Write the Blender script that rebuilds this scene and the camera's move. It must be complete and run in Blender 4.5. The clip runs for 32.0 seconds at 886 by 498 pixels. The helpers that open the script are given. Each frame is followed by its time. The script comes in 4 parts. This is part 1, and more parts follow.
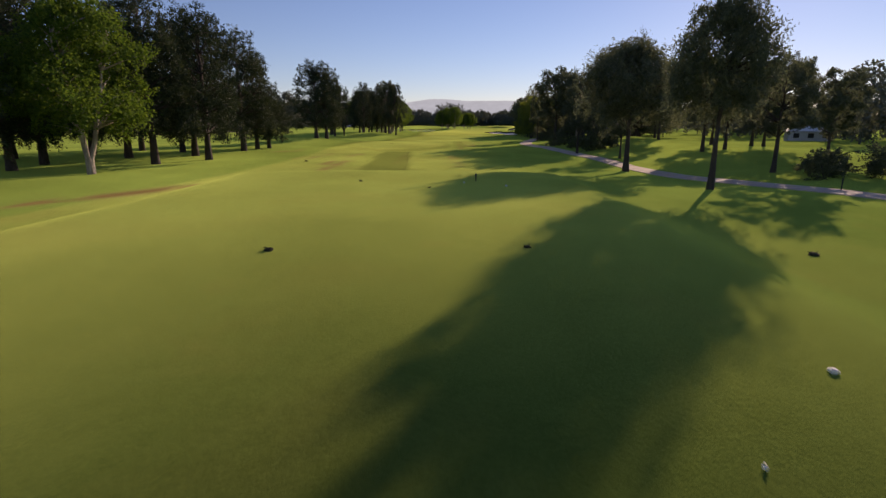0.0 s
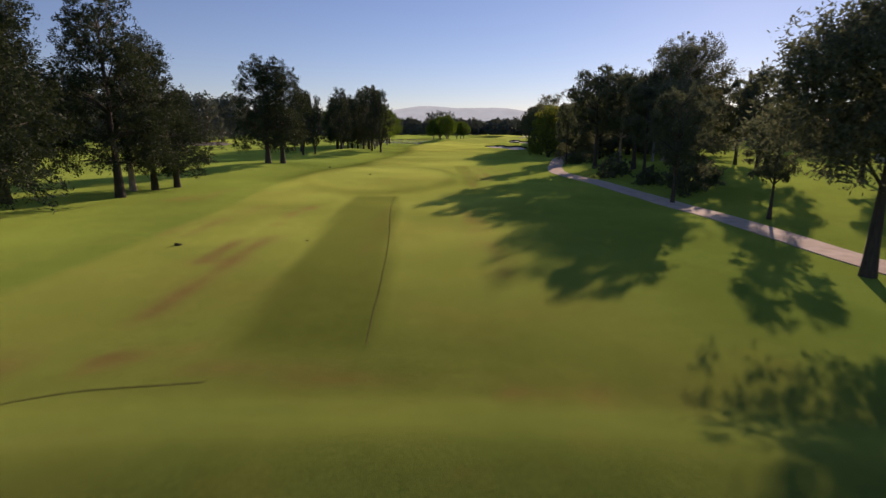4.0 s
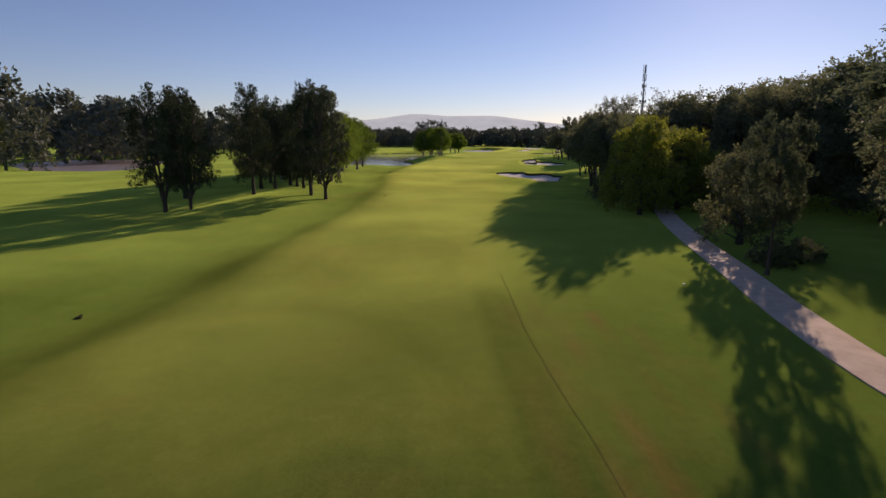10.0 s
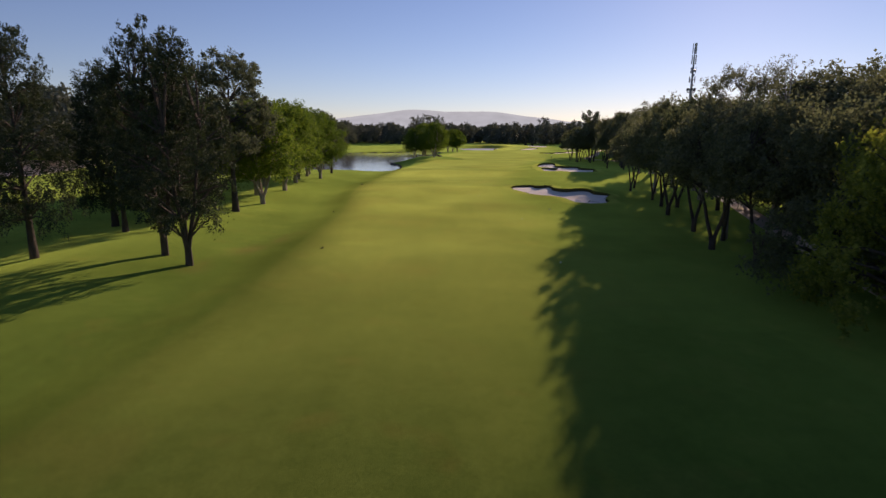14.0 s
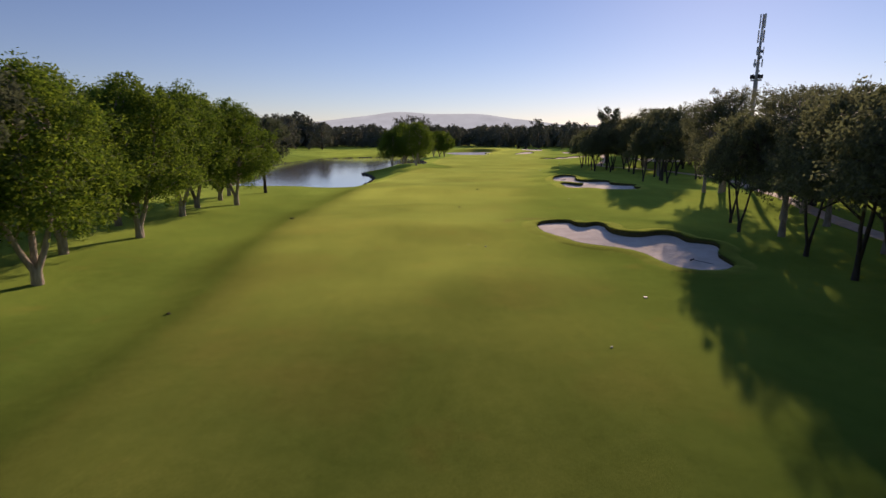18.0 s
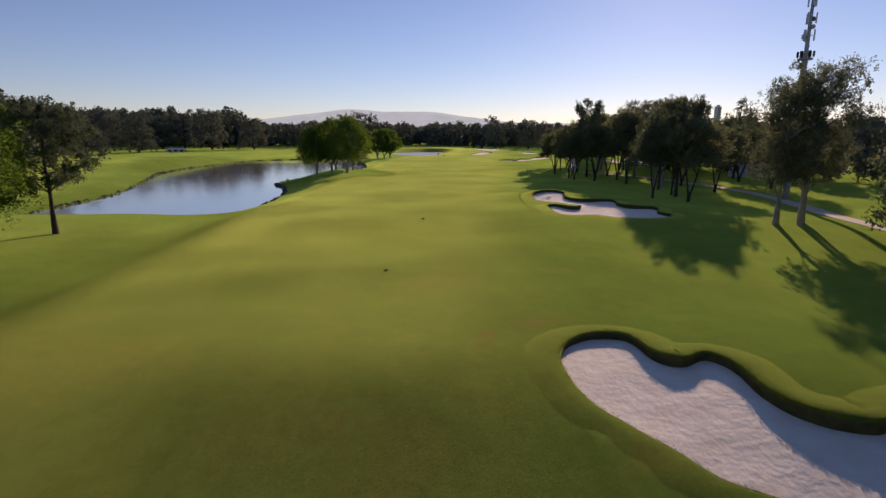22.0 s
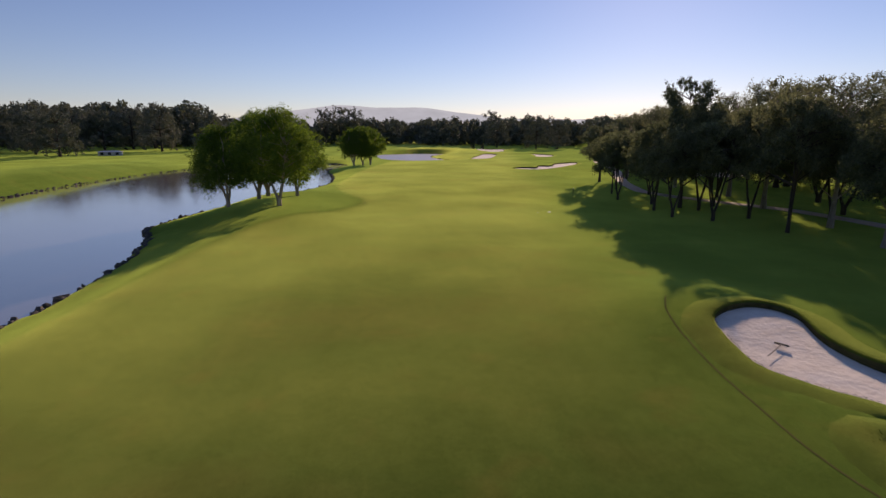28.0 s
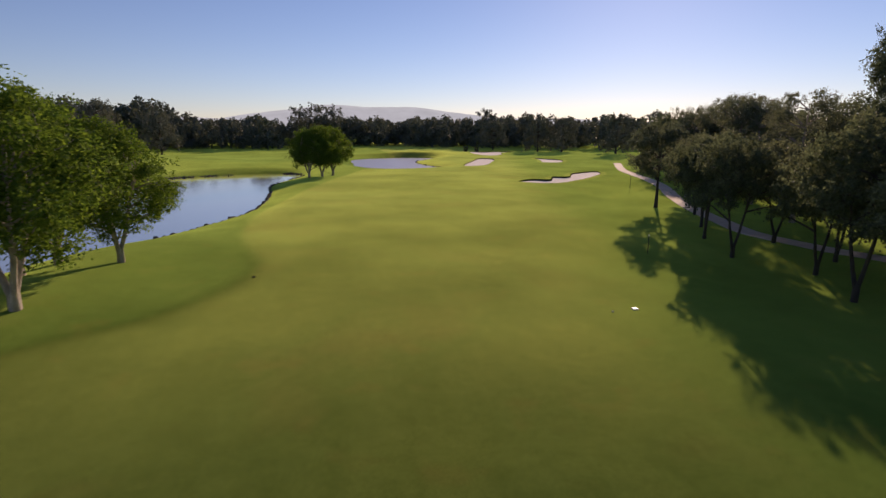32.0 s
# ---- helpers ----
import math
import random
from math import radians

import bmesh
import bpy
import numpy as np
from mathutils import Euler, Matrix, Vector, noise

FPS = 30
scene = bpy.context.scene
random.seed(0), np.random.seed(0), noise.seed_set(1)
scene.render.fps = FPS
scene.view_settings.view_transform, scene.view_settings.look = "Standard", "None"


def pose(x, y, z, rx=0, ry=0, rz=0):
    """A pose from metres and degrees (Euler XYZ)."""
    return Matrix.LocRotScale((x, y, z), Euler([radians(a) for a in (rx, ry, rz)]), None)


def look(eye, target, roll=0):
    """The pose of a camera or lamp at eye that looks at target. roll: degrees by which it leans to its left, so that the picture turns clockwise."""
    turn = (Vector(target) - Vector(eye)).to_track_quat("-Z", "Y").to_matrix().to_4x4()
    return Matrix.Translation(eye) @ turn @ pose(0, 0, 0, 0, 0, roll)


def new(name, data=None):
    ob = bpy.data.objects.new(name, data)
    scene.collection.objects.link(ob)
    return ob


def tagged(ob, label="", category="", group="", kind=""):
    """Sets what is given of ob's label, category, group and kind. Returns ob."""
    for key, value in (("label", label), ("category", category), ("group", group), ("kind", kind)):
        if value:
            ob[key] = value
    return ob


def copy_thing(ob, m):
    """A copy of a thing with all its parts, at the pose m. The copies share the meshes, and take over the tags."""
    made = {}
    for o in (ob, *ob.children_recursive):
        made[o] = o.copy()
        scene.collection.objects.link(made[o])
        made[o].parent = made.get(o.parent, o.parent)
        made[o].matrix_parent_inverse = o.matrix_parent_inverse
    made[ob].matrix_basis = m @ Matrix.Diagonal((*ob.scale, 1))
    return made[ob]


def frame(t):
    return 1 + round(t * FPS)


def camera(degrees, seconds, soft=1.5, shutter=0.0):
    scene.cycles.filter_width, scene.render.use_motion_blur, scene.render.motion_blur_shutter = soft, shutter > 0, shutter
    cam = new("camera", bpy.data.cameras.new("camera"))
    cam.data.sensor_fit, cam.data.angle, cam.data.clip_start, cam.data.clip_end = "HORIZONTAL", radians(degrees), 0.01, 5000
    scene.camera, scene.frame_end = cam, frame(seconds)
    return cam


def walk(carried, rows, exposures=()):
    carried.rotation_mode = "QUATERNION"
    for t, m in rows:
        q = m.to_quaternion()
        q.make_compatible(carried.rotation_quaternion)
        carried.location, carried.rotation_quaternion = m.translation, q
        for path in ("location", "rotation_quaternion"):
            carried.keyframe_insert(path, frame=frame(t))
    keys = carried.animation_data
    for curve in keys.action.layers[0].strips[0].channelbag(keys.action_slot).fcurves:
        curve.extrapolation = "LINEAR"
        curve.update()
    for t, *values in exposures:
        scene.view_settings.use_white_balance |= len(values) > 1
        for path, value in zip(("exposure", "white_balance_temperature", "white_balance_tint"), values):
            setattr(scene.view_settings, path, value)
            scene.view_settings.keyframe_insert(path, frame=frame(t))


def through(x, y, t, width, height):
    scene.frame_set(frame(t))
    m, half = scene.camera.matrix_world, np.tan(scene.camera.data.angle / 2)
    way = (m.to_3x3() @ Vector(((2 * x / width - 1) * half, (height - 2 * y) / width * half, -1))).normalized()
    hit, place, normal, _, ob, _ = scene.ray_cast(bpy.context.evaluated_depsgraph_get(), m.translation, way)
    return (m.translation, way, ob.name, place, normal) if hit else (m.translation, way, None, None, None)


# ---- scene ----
# Camera: time, place, then yaw, pitch and roll in degrees
cam = camera(80.2, 32.0, soft=1.45, shutter=0.3)


def aim(x, y, z, yaw, pitch, roll):
    a, b = radians(yaw), radians(pitch)
    way = Vector((-math.sin(a) * math.cos(b), math.cos(a) * math.cos(b), math.sin(b)))
    return look((x, y, z), Vector((x, y, z)) + way, roll)


ROWS = [
    (0, 0.00, 0.00, 4.23, -0.00, -13.46, 0.14),
    (0.5, -0.09, 3.39, 4.33, 0.12, -13.48, 0.27),
    (1, -0.14, 7.06, 4.55, 0.09, -13.41, 0.38),
    (1.5, -0.31, 10.86, 4.83, -0.02, -13.26, 0.40),
    (2, -0.51, 14.90, 5.13, -0.26, -13.10, 0.28),
    (2.5, -0.84, 19.11, 5.41, -0.51, -13.03, 0.17),
    (3, -1.14, 23.49, 5.67, -0.79, -13.01, 0.15),
    (3.5, -1.42, 27.98, 5.92, -1.00, -12.90, 0.15),
    (4, -1.68, 32.59, 6.17, -1.18, -12.75, 0.15),
    (4.5, -1.90, 37.31, 6.41, -1.33, -12.58, 0.16),
    (5, -2.07, 42.15, 6.67, -1.46, -12.41, 0.17),
    (5.5, -2.20, 47.11, 6.94, -1.58, -12.27, 0.19),
    (6, -2.28, 52.18, 7.23, -1.69, -12.19, 0.20),
    (6.5, -2.31, 57.32, 7.54, -1.73, -12.17, 0.17),
    (7, -2.26, 62.60, 7.85, -1.79, -12.13, 0.13),
    (7.5, -2.16, 67.95, 8.14, -1.80, -12.09, 0.12),
    (8, -1.97, 73.37, 8.41, -1.85, -12.02, 0.10),
    (8.5, -1.73, 78.74, 8.65, -1.85, -11.99, 0.07),
    (9, -1.44, 84.06, 8.87, -1.94, -11.93, 0.06),
    (9.5, -1.16, 89.23, 9.05, -1.99, -11.91, 0.06),
    (10, -0.83, 94.38, 9.21, -2.12, -11.94, 0.06),
    (10.5, -0.52, 99.48, 9.34, -2.20, -11.98, 0.09),
    (11, -0.21, 104.53, 9.44, -2.22, -12.05, 0.14),
    (11.5, 0.09, 109.53, 9.53, -2.24, -12.06, 0.21),
    (12, 0.39, 114.50, 9.60, -2.28, -12.17, 0.26),
    (12.5, 0.68, 119.41, 9.66, -2.30, -12.24, 0.29),
    (13, 0.97, 124.29, 9.70, -2.33, -12.30, 0.27),
    (13.5, 1.24, 129.09, 9.72, -2.34, -12.38, 0.26),
    (14, 1.53, 133.86, 9.73, -2.40, -12.37, 0.23),
    (14.5, 1.79, 138.56, 9.71, -2.40, -12.38, 0.21),
    (15, 2.06, 143.29, 9.69, -2.36, -12.36, 0.18),
    (15.5, 2.34, 148.05, 9.67, -2.32, -12.32, 0.14),
    (16, 2.62, 152.85, 9.65, -2.33, -12.26, 0.12),
    (16.5, 2.90, 157.68, 9.63, -2.41, -12.21, 0.10),
    (17, 3.18, 162.54, 9.63, -2.62, -12.16, 0.10),
    (17.5, 3.52, 167.39, 9.64, -3.11, -12.14, 0.09),
    (18, 3.91, 172.24, 9.69, -3.79, -12.10, 0.11),
    (18.5, 4.33, 177.01, 9.75, -4.53, -12.09, 0.08),
    (19, 4.82, 181.70, 9.84, -5.43, -12.07, 0.04),
    (19.5, 5.39, 186.16, 9.90, -6.34, -12.11, 0.00),
    (20, 6.02, 190.60, 9.96, -7.19, -12.13, 0.04),
    (20.5, 6.74, 194.83, 9.95, -7.95, -12.19, 0.07),
    (21, 7.53, 198.97, 9.92, -8.46, -12.24, 0.10),
    (21.5, 8.41, 202.99, 9.88, -8.68, -12.29, 0.18),
    (22, 9.37, 206.91, 9.87, -8.84, -12.29, 0.21),
    (22.5, 10.32, 210.70, 9.89, -9.04, -12.30, 0.21),
    (23, 11.18, 214.53, 9.99, -9.20, -12.31, 0.22),
    (23.5, 11.91, 218.39, 10.12, -9.34, -12.40, 0.30),
    (24, 12.50, 222.36, 10.26, -9.40, -12.49, 0.40),
    (24.5, 12.96, 226.46, 10.38, -9.39, -12.59, 0.43),
    (25, 13.34, 230.72, 10.52, -9.33, -12.59, 0.39),
    (25.5, 13.72, 235.07, 10.64, -9.32, -12.55, 0.32),
    (26, 14.13, 239.56, 10.74, -9.36, -12.56, 0.26),
    (26.5, 14.58, 244.17, 10.83, -9.42, -12.60, 0.20),
    (27, 15.07, 248.92, 10.90, -9.50, -12.64, 0.16),
    (27.5, 15.59, 253.79, 10.95, -9.58, -12.68, 0.12),
    (28, 16.17, 258.79, 10.98, -9.65, -12.70, 0.09),
    (28.5, 16.86, 263.77, 10.97, -9.73, -12.70, 0.02),
    (29, 17.69, 268.75, 10.95, -9.86, -12.66, -0.04),
    (29.5, 18.66, 273.77, 10.94, -9.99, -12.66, -0.08),
    (30, 19.76, 278.86, 10.94, -10.11, -12.64, -0.07),
    (30.5, 20.95, 283.96, 10.96, -10.17, -12.64, -0.04),
    (31, 22.25, 289.11, 11.00, -10.26, -12.65, -0.03),
    (31.5, 23.62, 294.17, 11.05, -10.33, -12.69, 0.01),
    (32, 25.05, 299.23, 11.11, -10.47, -12.72, 0.06),
]
walk(cam, [(t, aim(*row)) for t, *row in ROWS], [(0, 0.0, 7000, 37), (32, 0.0, 7000, 37)])

# ---- light ----
SUN_AZ, SUN_EL = radians(30.5), radians(17.5)
world = bpy.data.worlds.new("sky")
scene.world = world
world.use_nodes = True
wn = world.node_tree.nodes
sky = wn.new("ShaderNodeTexSky")
sky.sky_type = "NISHITA"
sky.sun_disc = False
sky.sun_elevation, sky.sun_rotation = SUN_EL, SUN_AZ
sky.altitude = 600.0
sky.air_density, sky.dust_density, sky.ozone_density = 1.0, 0.10, 4.0
wn["Background"].inputs["Strength"].default_value = 0.095
world.node_tree.links.new(sky.outputs["Color"], wn["Background"].inputs["Color"])
TO_SUN = Vector((math.sin(SUN_AZ) * math.cos(SUN_EL), math.cos(SUN_AZ) * math.cos(SUN_EL), math.sin(SUN_EL)))
sun = new("sun", bpy.data.lights.new("sun", "SUN"))
sun.data.energy, sun.data.angle, sun.data.color = 3.7, radians(0.6), (1.0, 0.86, 0.62)
sun.matrix_world = look((0, 0, 60), Vector((0, 0, 60)) - TO_SUN)
scene.view_settings.exposure = 0.0


# ---- materials ----
def mat(name):
    m = bpy.data.materials.new(name)
    m.use_nodes = True
    nt = m.node_tree
    return m, nt, nt.nodes["Principled BSDF"], nt.nodes["Material Output"]


def node(nt, kind, **sets):
    n = nt.nodes.new(kind)
    for k, v in sets.items():
        n.inputs[k].default_value = v
    return n


def ramp(nt, src, stops):
    r = nt.nodes.new("ShaderNodeValToRGB")
    while len(r.color_ramp.elements) < len(stops):
        r.color_ramp.elements.new(0.5)
    for e, (p, c) in zip(r.color_ramp.elements, stops):
        e.position, e.color = p, (*c, 1)
    nt.links.new(src, r.inputs["Fac"])
    return r.outputs["Color"]


def noise_of(nt, vec, scale, detail=4.0, rough=0.55):
    n = node(nt, "ShaderNodeTexNoise", Scale=scale, Detail=detail, Roughness=rough)
    nt.links.new(vec, n.inputs["Vector"])
    return n.outputs["Fac"]


def mix(nt, fac, a, b, blend="MIX"):
    m = nt.nodes.new("ShaderNodeMix")
    m.data_type, m.blend_type = "RGBA", blend
    for sock, v in ((m.inputs[0], fac), (m.inputs[6], a), (m.inputs[7], b)):
        if isinstance(v, (int, float)):
            sock.default_value = v
        elif isinstance(v, tuple):
            sock.default_value = (*v, 1)
        else:
            nt.links.new(v, sock)
    return m.outputs[2]


def bump(nt, bsdf, height, strength, distance):
    b = node(nt, "ShaderNodeBump", Strength=strength, Distance=distance)
    nt.links.new(height, b.inputs["Height"])
    nt.links.new(b.outputs["Normal"], bsdf.inputs["Normal"])


def position(nt):
    return nt.nodes.new("ShaderNodeNewGeometry").outputs["Position"]


def grass_material():
    m, nt, b, _ = mat("mown grass")
    p = position(nt)
    at = nt.nodes.new("ShaderNodeAttribute")
    at.attribute_name = "mow"
    fair = ramp(nt, noise_of(nt, p, 0.085, 4, 0.5), [(0.34, (0.104, 0.116, 0.026)), (0.48, (0.080, 0.128, 0.024)), (0.64, (0.116, 0.160, 0.030))])
    rough = ramp(nt, noise_of(nt, p, 0.23, 6, 0.6), [(0.30, (0.052, 0.110, 0.019)), (0.55, (0.070, 0.142, 0.023)), (0.75, (0.108, 0.154, 0.030))])
    base = mix(nt, at.outputs["Fac"], rough, fair)
    # long mown streaks down the hole
    mp = node(nt, "ShaderNodeMapping", Scale=(0.30, 0.06, 1.0), Rotation=(0, 0, 0.10))
    nt.links.new(p, mp.inputs["Vector"])
    streak = ramp(nt, noise_of(nt, mp.outputs["Vector"], 1.0, 4, 0.6), [(0.34, (0.84, 0.88, 0.85)), (0.5, (1.0, 1.0, 1.0)), (0.68, (1.16, 1.10, 1.10))])
    base = mix(nt, 1.0, base, streak, "MULTIPLY")
    # dry straw patches
    dry = ramp(nt, noise_of(nt, p, 0.31, 3, 0.5), [(0.60, (0, 0, 0)), (0.78, (0.5, 0.5, 0.5))])
    base = mix(nt, dry, base, (0.150, 0.118, 0.028))
    worn = nt.nodes.new("ShaderNodeAttribute")
    worn.attribute_name = "worn"
    base = mix(nt, worn.outputs["Fac"], base, (0.23, 0.145, 0.042))
    # closer mowing, plus slope shade painted along the left edge and oval tee
    close_and_shade = nt.nodes.new("ShaderNodeAttribute")
    close_and_shade.attribute_name = "close_and_shade"
    base = mix(nt, close_and_shade.outputs["Fac"], base, (0.044, 0.072, 0.012))
    tuft = ramp(nt, noise_of(nt, p, 1.1, 5, 0.7), [(0.30, (0.84, 0.88, 0.82)), (0.70, (1.15, 1.11, 1.12))])
    base = mix(nt, 1.0, base, tuft, "MULTIPLY")
    fine = ramp(nt, noise_of(nt, p, 9.0, 3, 0.7), [(0.25, (0.84, 0.86, 0.84)), (0.75, (1.15, 1.13, 1.13))])
    base = mix(nt, 1.0, base, fine, "MULTIPLY")
    wide = ramp(nt, noise_of(nt, p, 0.035, 2, 0.5), [(0.35, (0.78, 0.86, 0.8)), (0.65, (1.22, 1.10, 1.1))])
    base = mix(nt, 1.0, base, wide, "MULTIPLY")
    nt.links.new(base, b.inputs["Base Color"])
    b.inputs["Roughness"].default_value = 0.75
    b.inputs["Specular IOR Level"].default_value = 0.0
    gloss = ramp(nt, noise_of(nt, p, 0.06, 4, 0.55), [(0.35, (0.56, 0.56, 0.56)), (0.65, (0.86, 0.86, 0.86))])
    gloss = mix(nt, 1.0, gloss, mix(nt, at.outputs["Fac"], (0.72, 0.72, 0.72), (1.0, 1.0, 1.0)), "MULTIPLY")
    gloss = mix(nt, close_and_shade.outputs["Fac"], gloss, (0.10, 0.10, 0.10))
    gloss = mix(nt, worn.outputs["Fac"], gloss, (0.20, 0.20, 0.20))
    nt.links.new(gloss, b.inputs["Sheen Weight"])
    b.inputs["Sheen Roughness"].default_value = 0.37
    tint = mix(nt, at.outputs["Fac"], (0.68, 0.90, 0.17), (0.74, 0.87, 0.18))
    nt.links.new(mix(nt, worn.outputs["Fac"], tint, (0.95, 0.72, 0.30)), b.inputs["Sheen Tint"])
    bump(nt, b, noise_of(nt, p, 14.0, 5, 0.75), 0.35, 0.05)
    return m


def plain(name, lo, hi, scale, rough=0.8, bump_d=0.02, bump_s=0.5, metal=0.0, spec=0.4):
    m, nt, b, _ = mat(name)
    p = position(nt)
    c = ramp(nt, noise_of(nt, p, scale, 5, 0.6), [(0.3, lo), (0.7, hi)])
    nt.links.new(c, b.inputs["Base Color"])
    b.inputs["Roughness"].default_value, b.inputs["Metallic"].default_value = rough, metal
    b.inputs["Specular IOR Level"].default_value = spec
    bump(nt, b, noise_of(nt, p, scale * 6, 4, 0.65), bump_s, bump_d)
    return m


def sand_material():
    m, nt, b, _ = mat("bunker sand")
    p = position(nt)
    c = ramp(nt, noise_of(nt, p, 0.9, 5, 0.65), [(0.3, (0.78, 0.68, 0.55)), (0.7, (0.92, 0.84, 0.72))])
    nt.links.new(c, b.inputs["Base Color"])
    b.inputs["Roughness"].default_value = 0.95
    bump(nt, b, noise_of(nt, p, 2.6, 4, 0.55), 0.55, 0.10)
    return m


def leaf_material(name, dark, light, through=0.35, glow=(1.75, 1.65, 0.9)):
    m, nt, b, out = mat(name)
    g = nt.nodes.new("ShaderNodeNewGeometry")
    o = nt.nodes.new("ShaderNodeObjectInfo")
    c = ramp(nt, g.outputs["Random Per Island"], [(0.0, dark), (0.6, tuple((a + e) / 2 for a, e in zip(dark, light))), (1.0, light)])
    tone = ramp(nt, o.outputs["Random"], [(0.0, (0.8, 0.85, 0.8)), (1.0, (1.15, 1.1, 1.05))])
    c = mix(nt, 1.0, c, tone, "MULTIPLY")
    nt.links.new(c, b.inputs["Base Color"])
    b.inputs["Roughness"].default_value = 0.65
    b.inputs["Specular IOR Level"].default_value = 0.15
    tr = nt.nodes.new("ShaderNodeBsdfTranslucent")
    lit = mix(nt, 1.0, c, glow, "MULTIPLY")
    nt.links.new(lit, tr.inputs["Color"])
    mx = node(nt, "ShaderNodeMixShader", Fac=through)
    nt.links.new(b.outputs[0], mx.inputs[1])
    nt.links.new(tr.outputs[0], mx.inputs[2])
    nt.links.new(mx.outputs[0], out.inputs["Surface"])
    return m


def bark_material(name, lo, hi):
    m, nt, b, _ = mat(name)
    tc = nt.nodes.new("ShaderNodeTexCoord")
    mp = node(nt, "ShaderNodeMapping", Scale=(1.0, 1.0, 0.18))
    nt.links.new(tc.outputs["Object"], mp.inputs["Vector"])
    c = ramp(nt, noise_of(nt, mp.outputs["Vector"], 7.0, 6, 0.65), [(0.3, lo), (0.7, hi)])
    nt.links.new(c, b.inputs["Base Color"])
    b.inputs["Roughness"].default_value = 0.9
    bump(nt, b, noise_of(nt, mp.outputs["Vector"], 16.0, 5, 0.7), 0.8, 0.05)
    return m


def water_material(name, rough):
    m, nt, b, _ = mat(name)
    b.inputs["Base Color"].default_value = (0.72, 0.60, 0.51, 1)
    b.inputs["Metallic"].default_value = 0.85
    b.inputs["Roughness"].default_value = rough
    b.inputs["IOR"].default_value = 1.333
    p = position(nt)
    mp = node(nt, "ShaderNodeMapping", Scale=(1.0, 0.45, 1.0))
    nt.links.new(p, mp.inputs["Vector"])
    bump(nt, b, noise_of(nt, mp.outputs["Vector"], 1.3, 5, 0.65), 0.25, 0.05)
    return m


def hill_haze_material(name, col, glow):
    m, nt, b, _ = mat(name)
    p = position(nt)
    # the haze is painted: this colour glows over a near-black base
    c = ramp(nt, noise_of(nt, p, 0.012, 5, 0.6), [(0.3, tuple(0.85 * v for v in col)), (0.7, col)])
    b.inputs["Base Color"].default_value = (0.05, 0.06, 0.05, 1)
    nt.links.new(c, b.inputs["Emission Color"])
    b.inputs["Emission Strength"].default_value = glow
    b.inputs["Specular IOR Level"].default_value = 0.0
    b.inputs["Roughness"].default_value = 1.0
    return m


GRASS = grass_material()
LIP = plain("bunker lip turf", (0.065, 0.058, 0.026), (0.120, 0.110, 0.046), 2.0, 0.95, 0.08, 0.9, 0.0, 0.0)
SAND = sand_material()
PATH = plain("weathered concrete path", (0.50, 0.37, 0.27), (0.68, 0.54, 0.42), 1.1, 0.85, 0.01)
WATER = water_material("lake water", 0.08)
RIPPLED = water_material("wind-rippled water", 0.36)
ROCK = plain("dark shore rock", (0.035, 0.032, 0.028), (0.13, 0.115, 0.10), 2.5, 0.85, 0.08, 0.8)
GROOVE = plain("matted turf groove", (0.105, 0.110, 0.034), (0.165, 0.162, 0.052), 1.5, 0.95, 0.02, 0.5, 0.0, 0.0)
BARK_DARK = bark_material("dark fissured bark", (0.035, 0.026, 0.020), (0.10, 0.078, 0.06))
BARK_PALE = bark_material("pale peeling paperbark", (0.20, 0.16, 0.12), (0.52, 0.45, 0.37))
LEAF_OAK = leaf_material("she-oak needles", (0.025, 0.041, 0.028), (0.070, 0.096, 0.053), 0.20)
LEAF_BRIGHT = leaf_material("fresh green leaves", (0.054, 0.112, 0.020), (0.160, 0.240, 0.044), 0.48)
# pine, fig and gum leaves greyed and lightened: sunward veil in their colour
LEAF_PINE = leaf_material("veil-greyed pine needles", (0.080, 0.096, 0.066), (0.155, 0.176, 0.114), 0.46, (1.32, 1.38, 1.12))
LEAF_FIG = leaf_material("veil-greyed fig leaves", (0.088, 0.104, 0.066), (0.170, 0.190, 0.110), 0.50, (1.40, 1.40, 1.12))
LEAF_ROUND = leaf_material("glossy yellow-green leaves", (0.110, 0.150, 0.038), (0.240, 0.280, 0.070), 0.55)
LEAF_GUM = leaf_material("veil-greyed gum leaves", (0.088, 0.100, 0.068), (0.170, 0.188, 0.118), 0.48, (1.38, 1.38, 1.12))
# far leaves greyed and lightened: aerial haze put into the base colour
LEAF_FAR_HAZE = leaf_material("haze-paled distant leaves", (0.105, 0.125, 0.116), (0.160, 0.180, 0.156), 0.18)
BLADE = leaf_material("long grass blades", (0.045, 0.066, 0.012), (0.090, 0.112, 0.020), 0.25)
STEEL = plain("galvanised steel", (0.22, 0.23, 0.24), (0.34, 0.35, 0.36), 3.0, 0.5, 0.002, 0.2, 0.7)
PANEL = plain("pale antenna plastic", (0.50, 0.51, 0.52), (0.62, 0.63, 0.64), 2.0, 0.5, 0.002, 0.2)
WHITE = plain("white paint", (0.66, 0.66, 0.64), (0.80, 0.80, 0.78), 6.0, 0.5, 0.002, 0.2)
BLACK = plain("black plastic", (0.012, 0.012, 0.012), (0.03, 0.03, 0.03), 8.0, 0.6, 0.002, 0.2)
WOOD = plain("weathered timber", (0.12, 0.085, 0.05), (0.24, 0.18, 0.12), 5.0, 0.8, 0.004)
TURF = plain("dug turf clod", (0.020, 0.020, 0.008), (0.060, 0.055, 0.020), 6.0, 0.95, 0.03)
RED = plain("dull red roofing", (0.20, 0.055, 0.035), (0.32, 0.09, 0.06), 2.0, 0.8, 0.01)


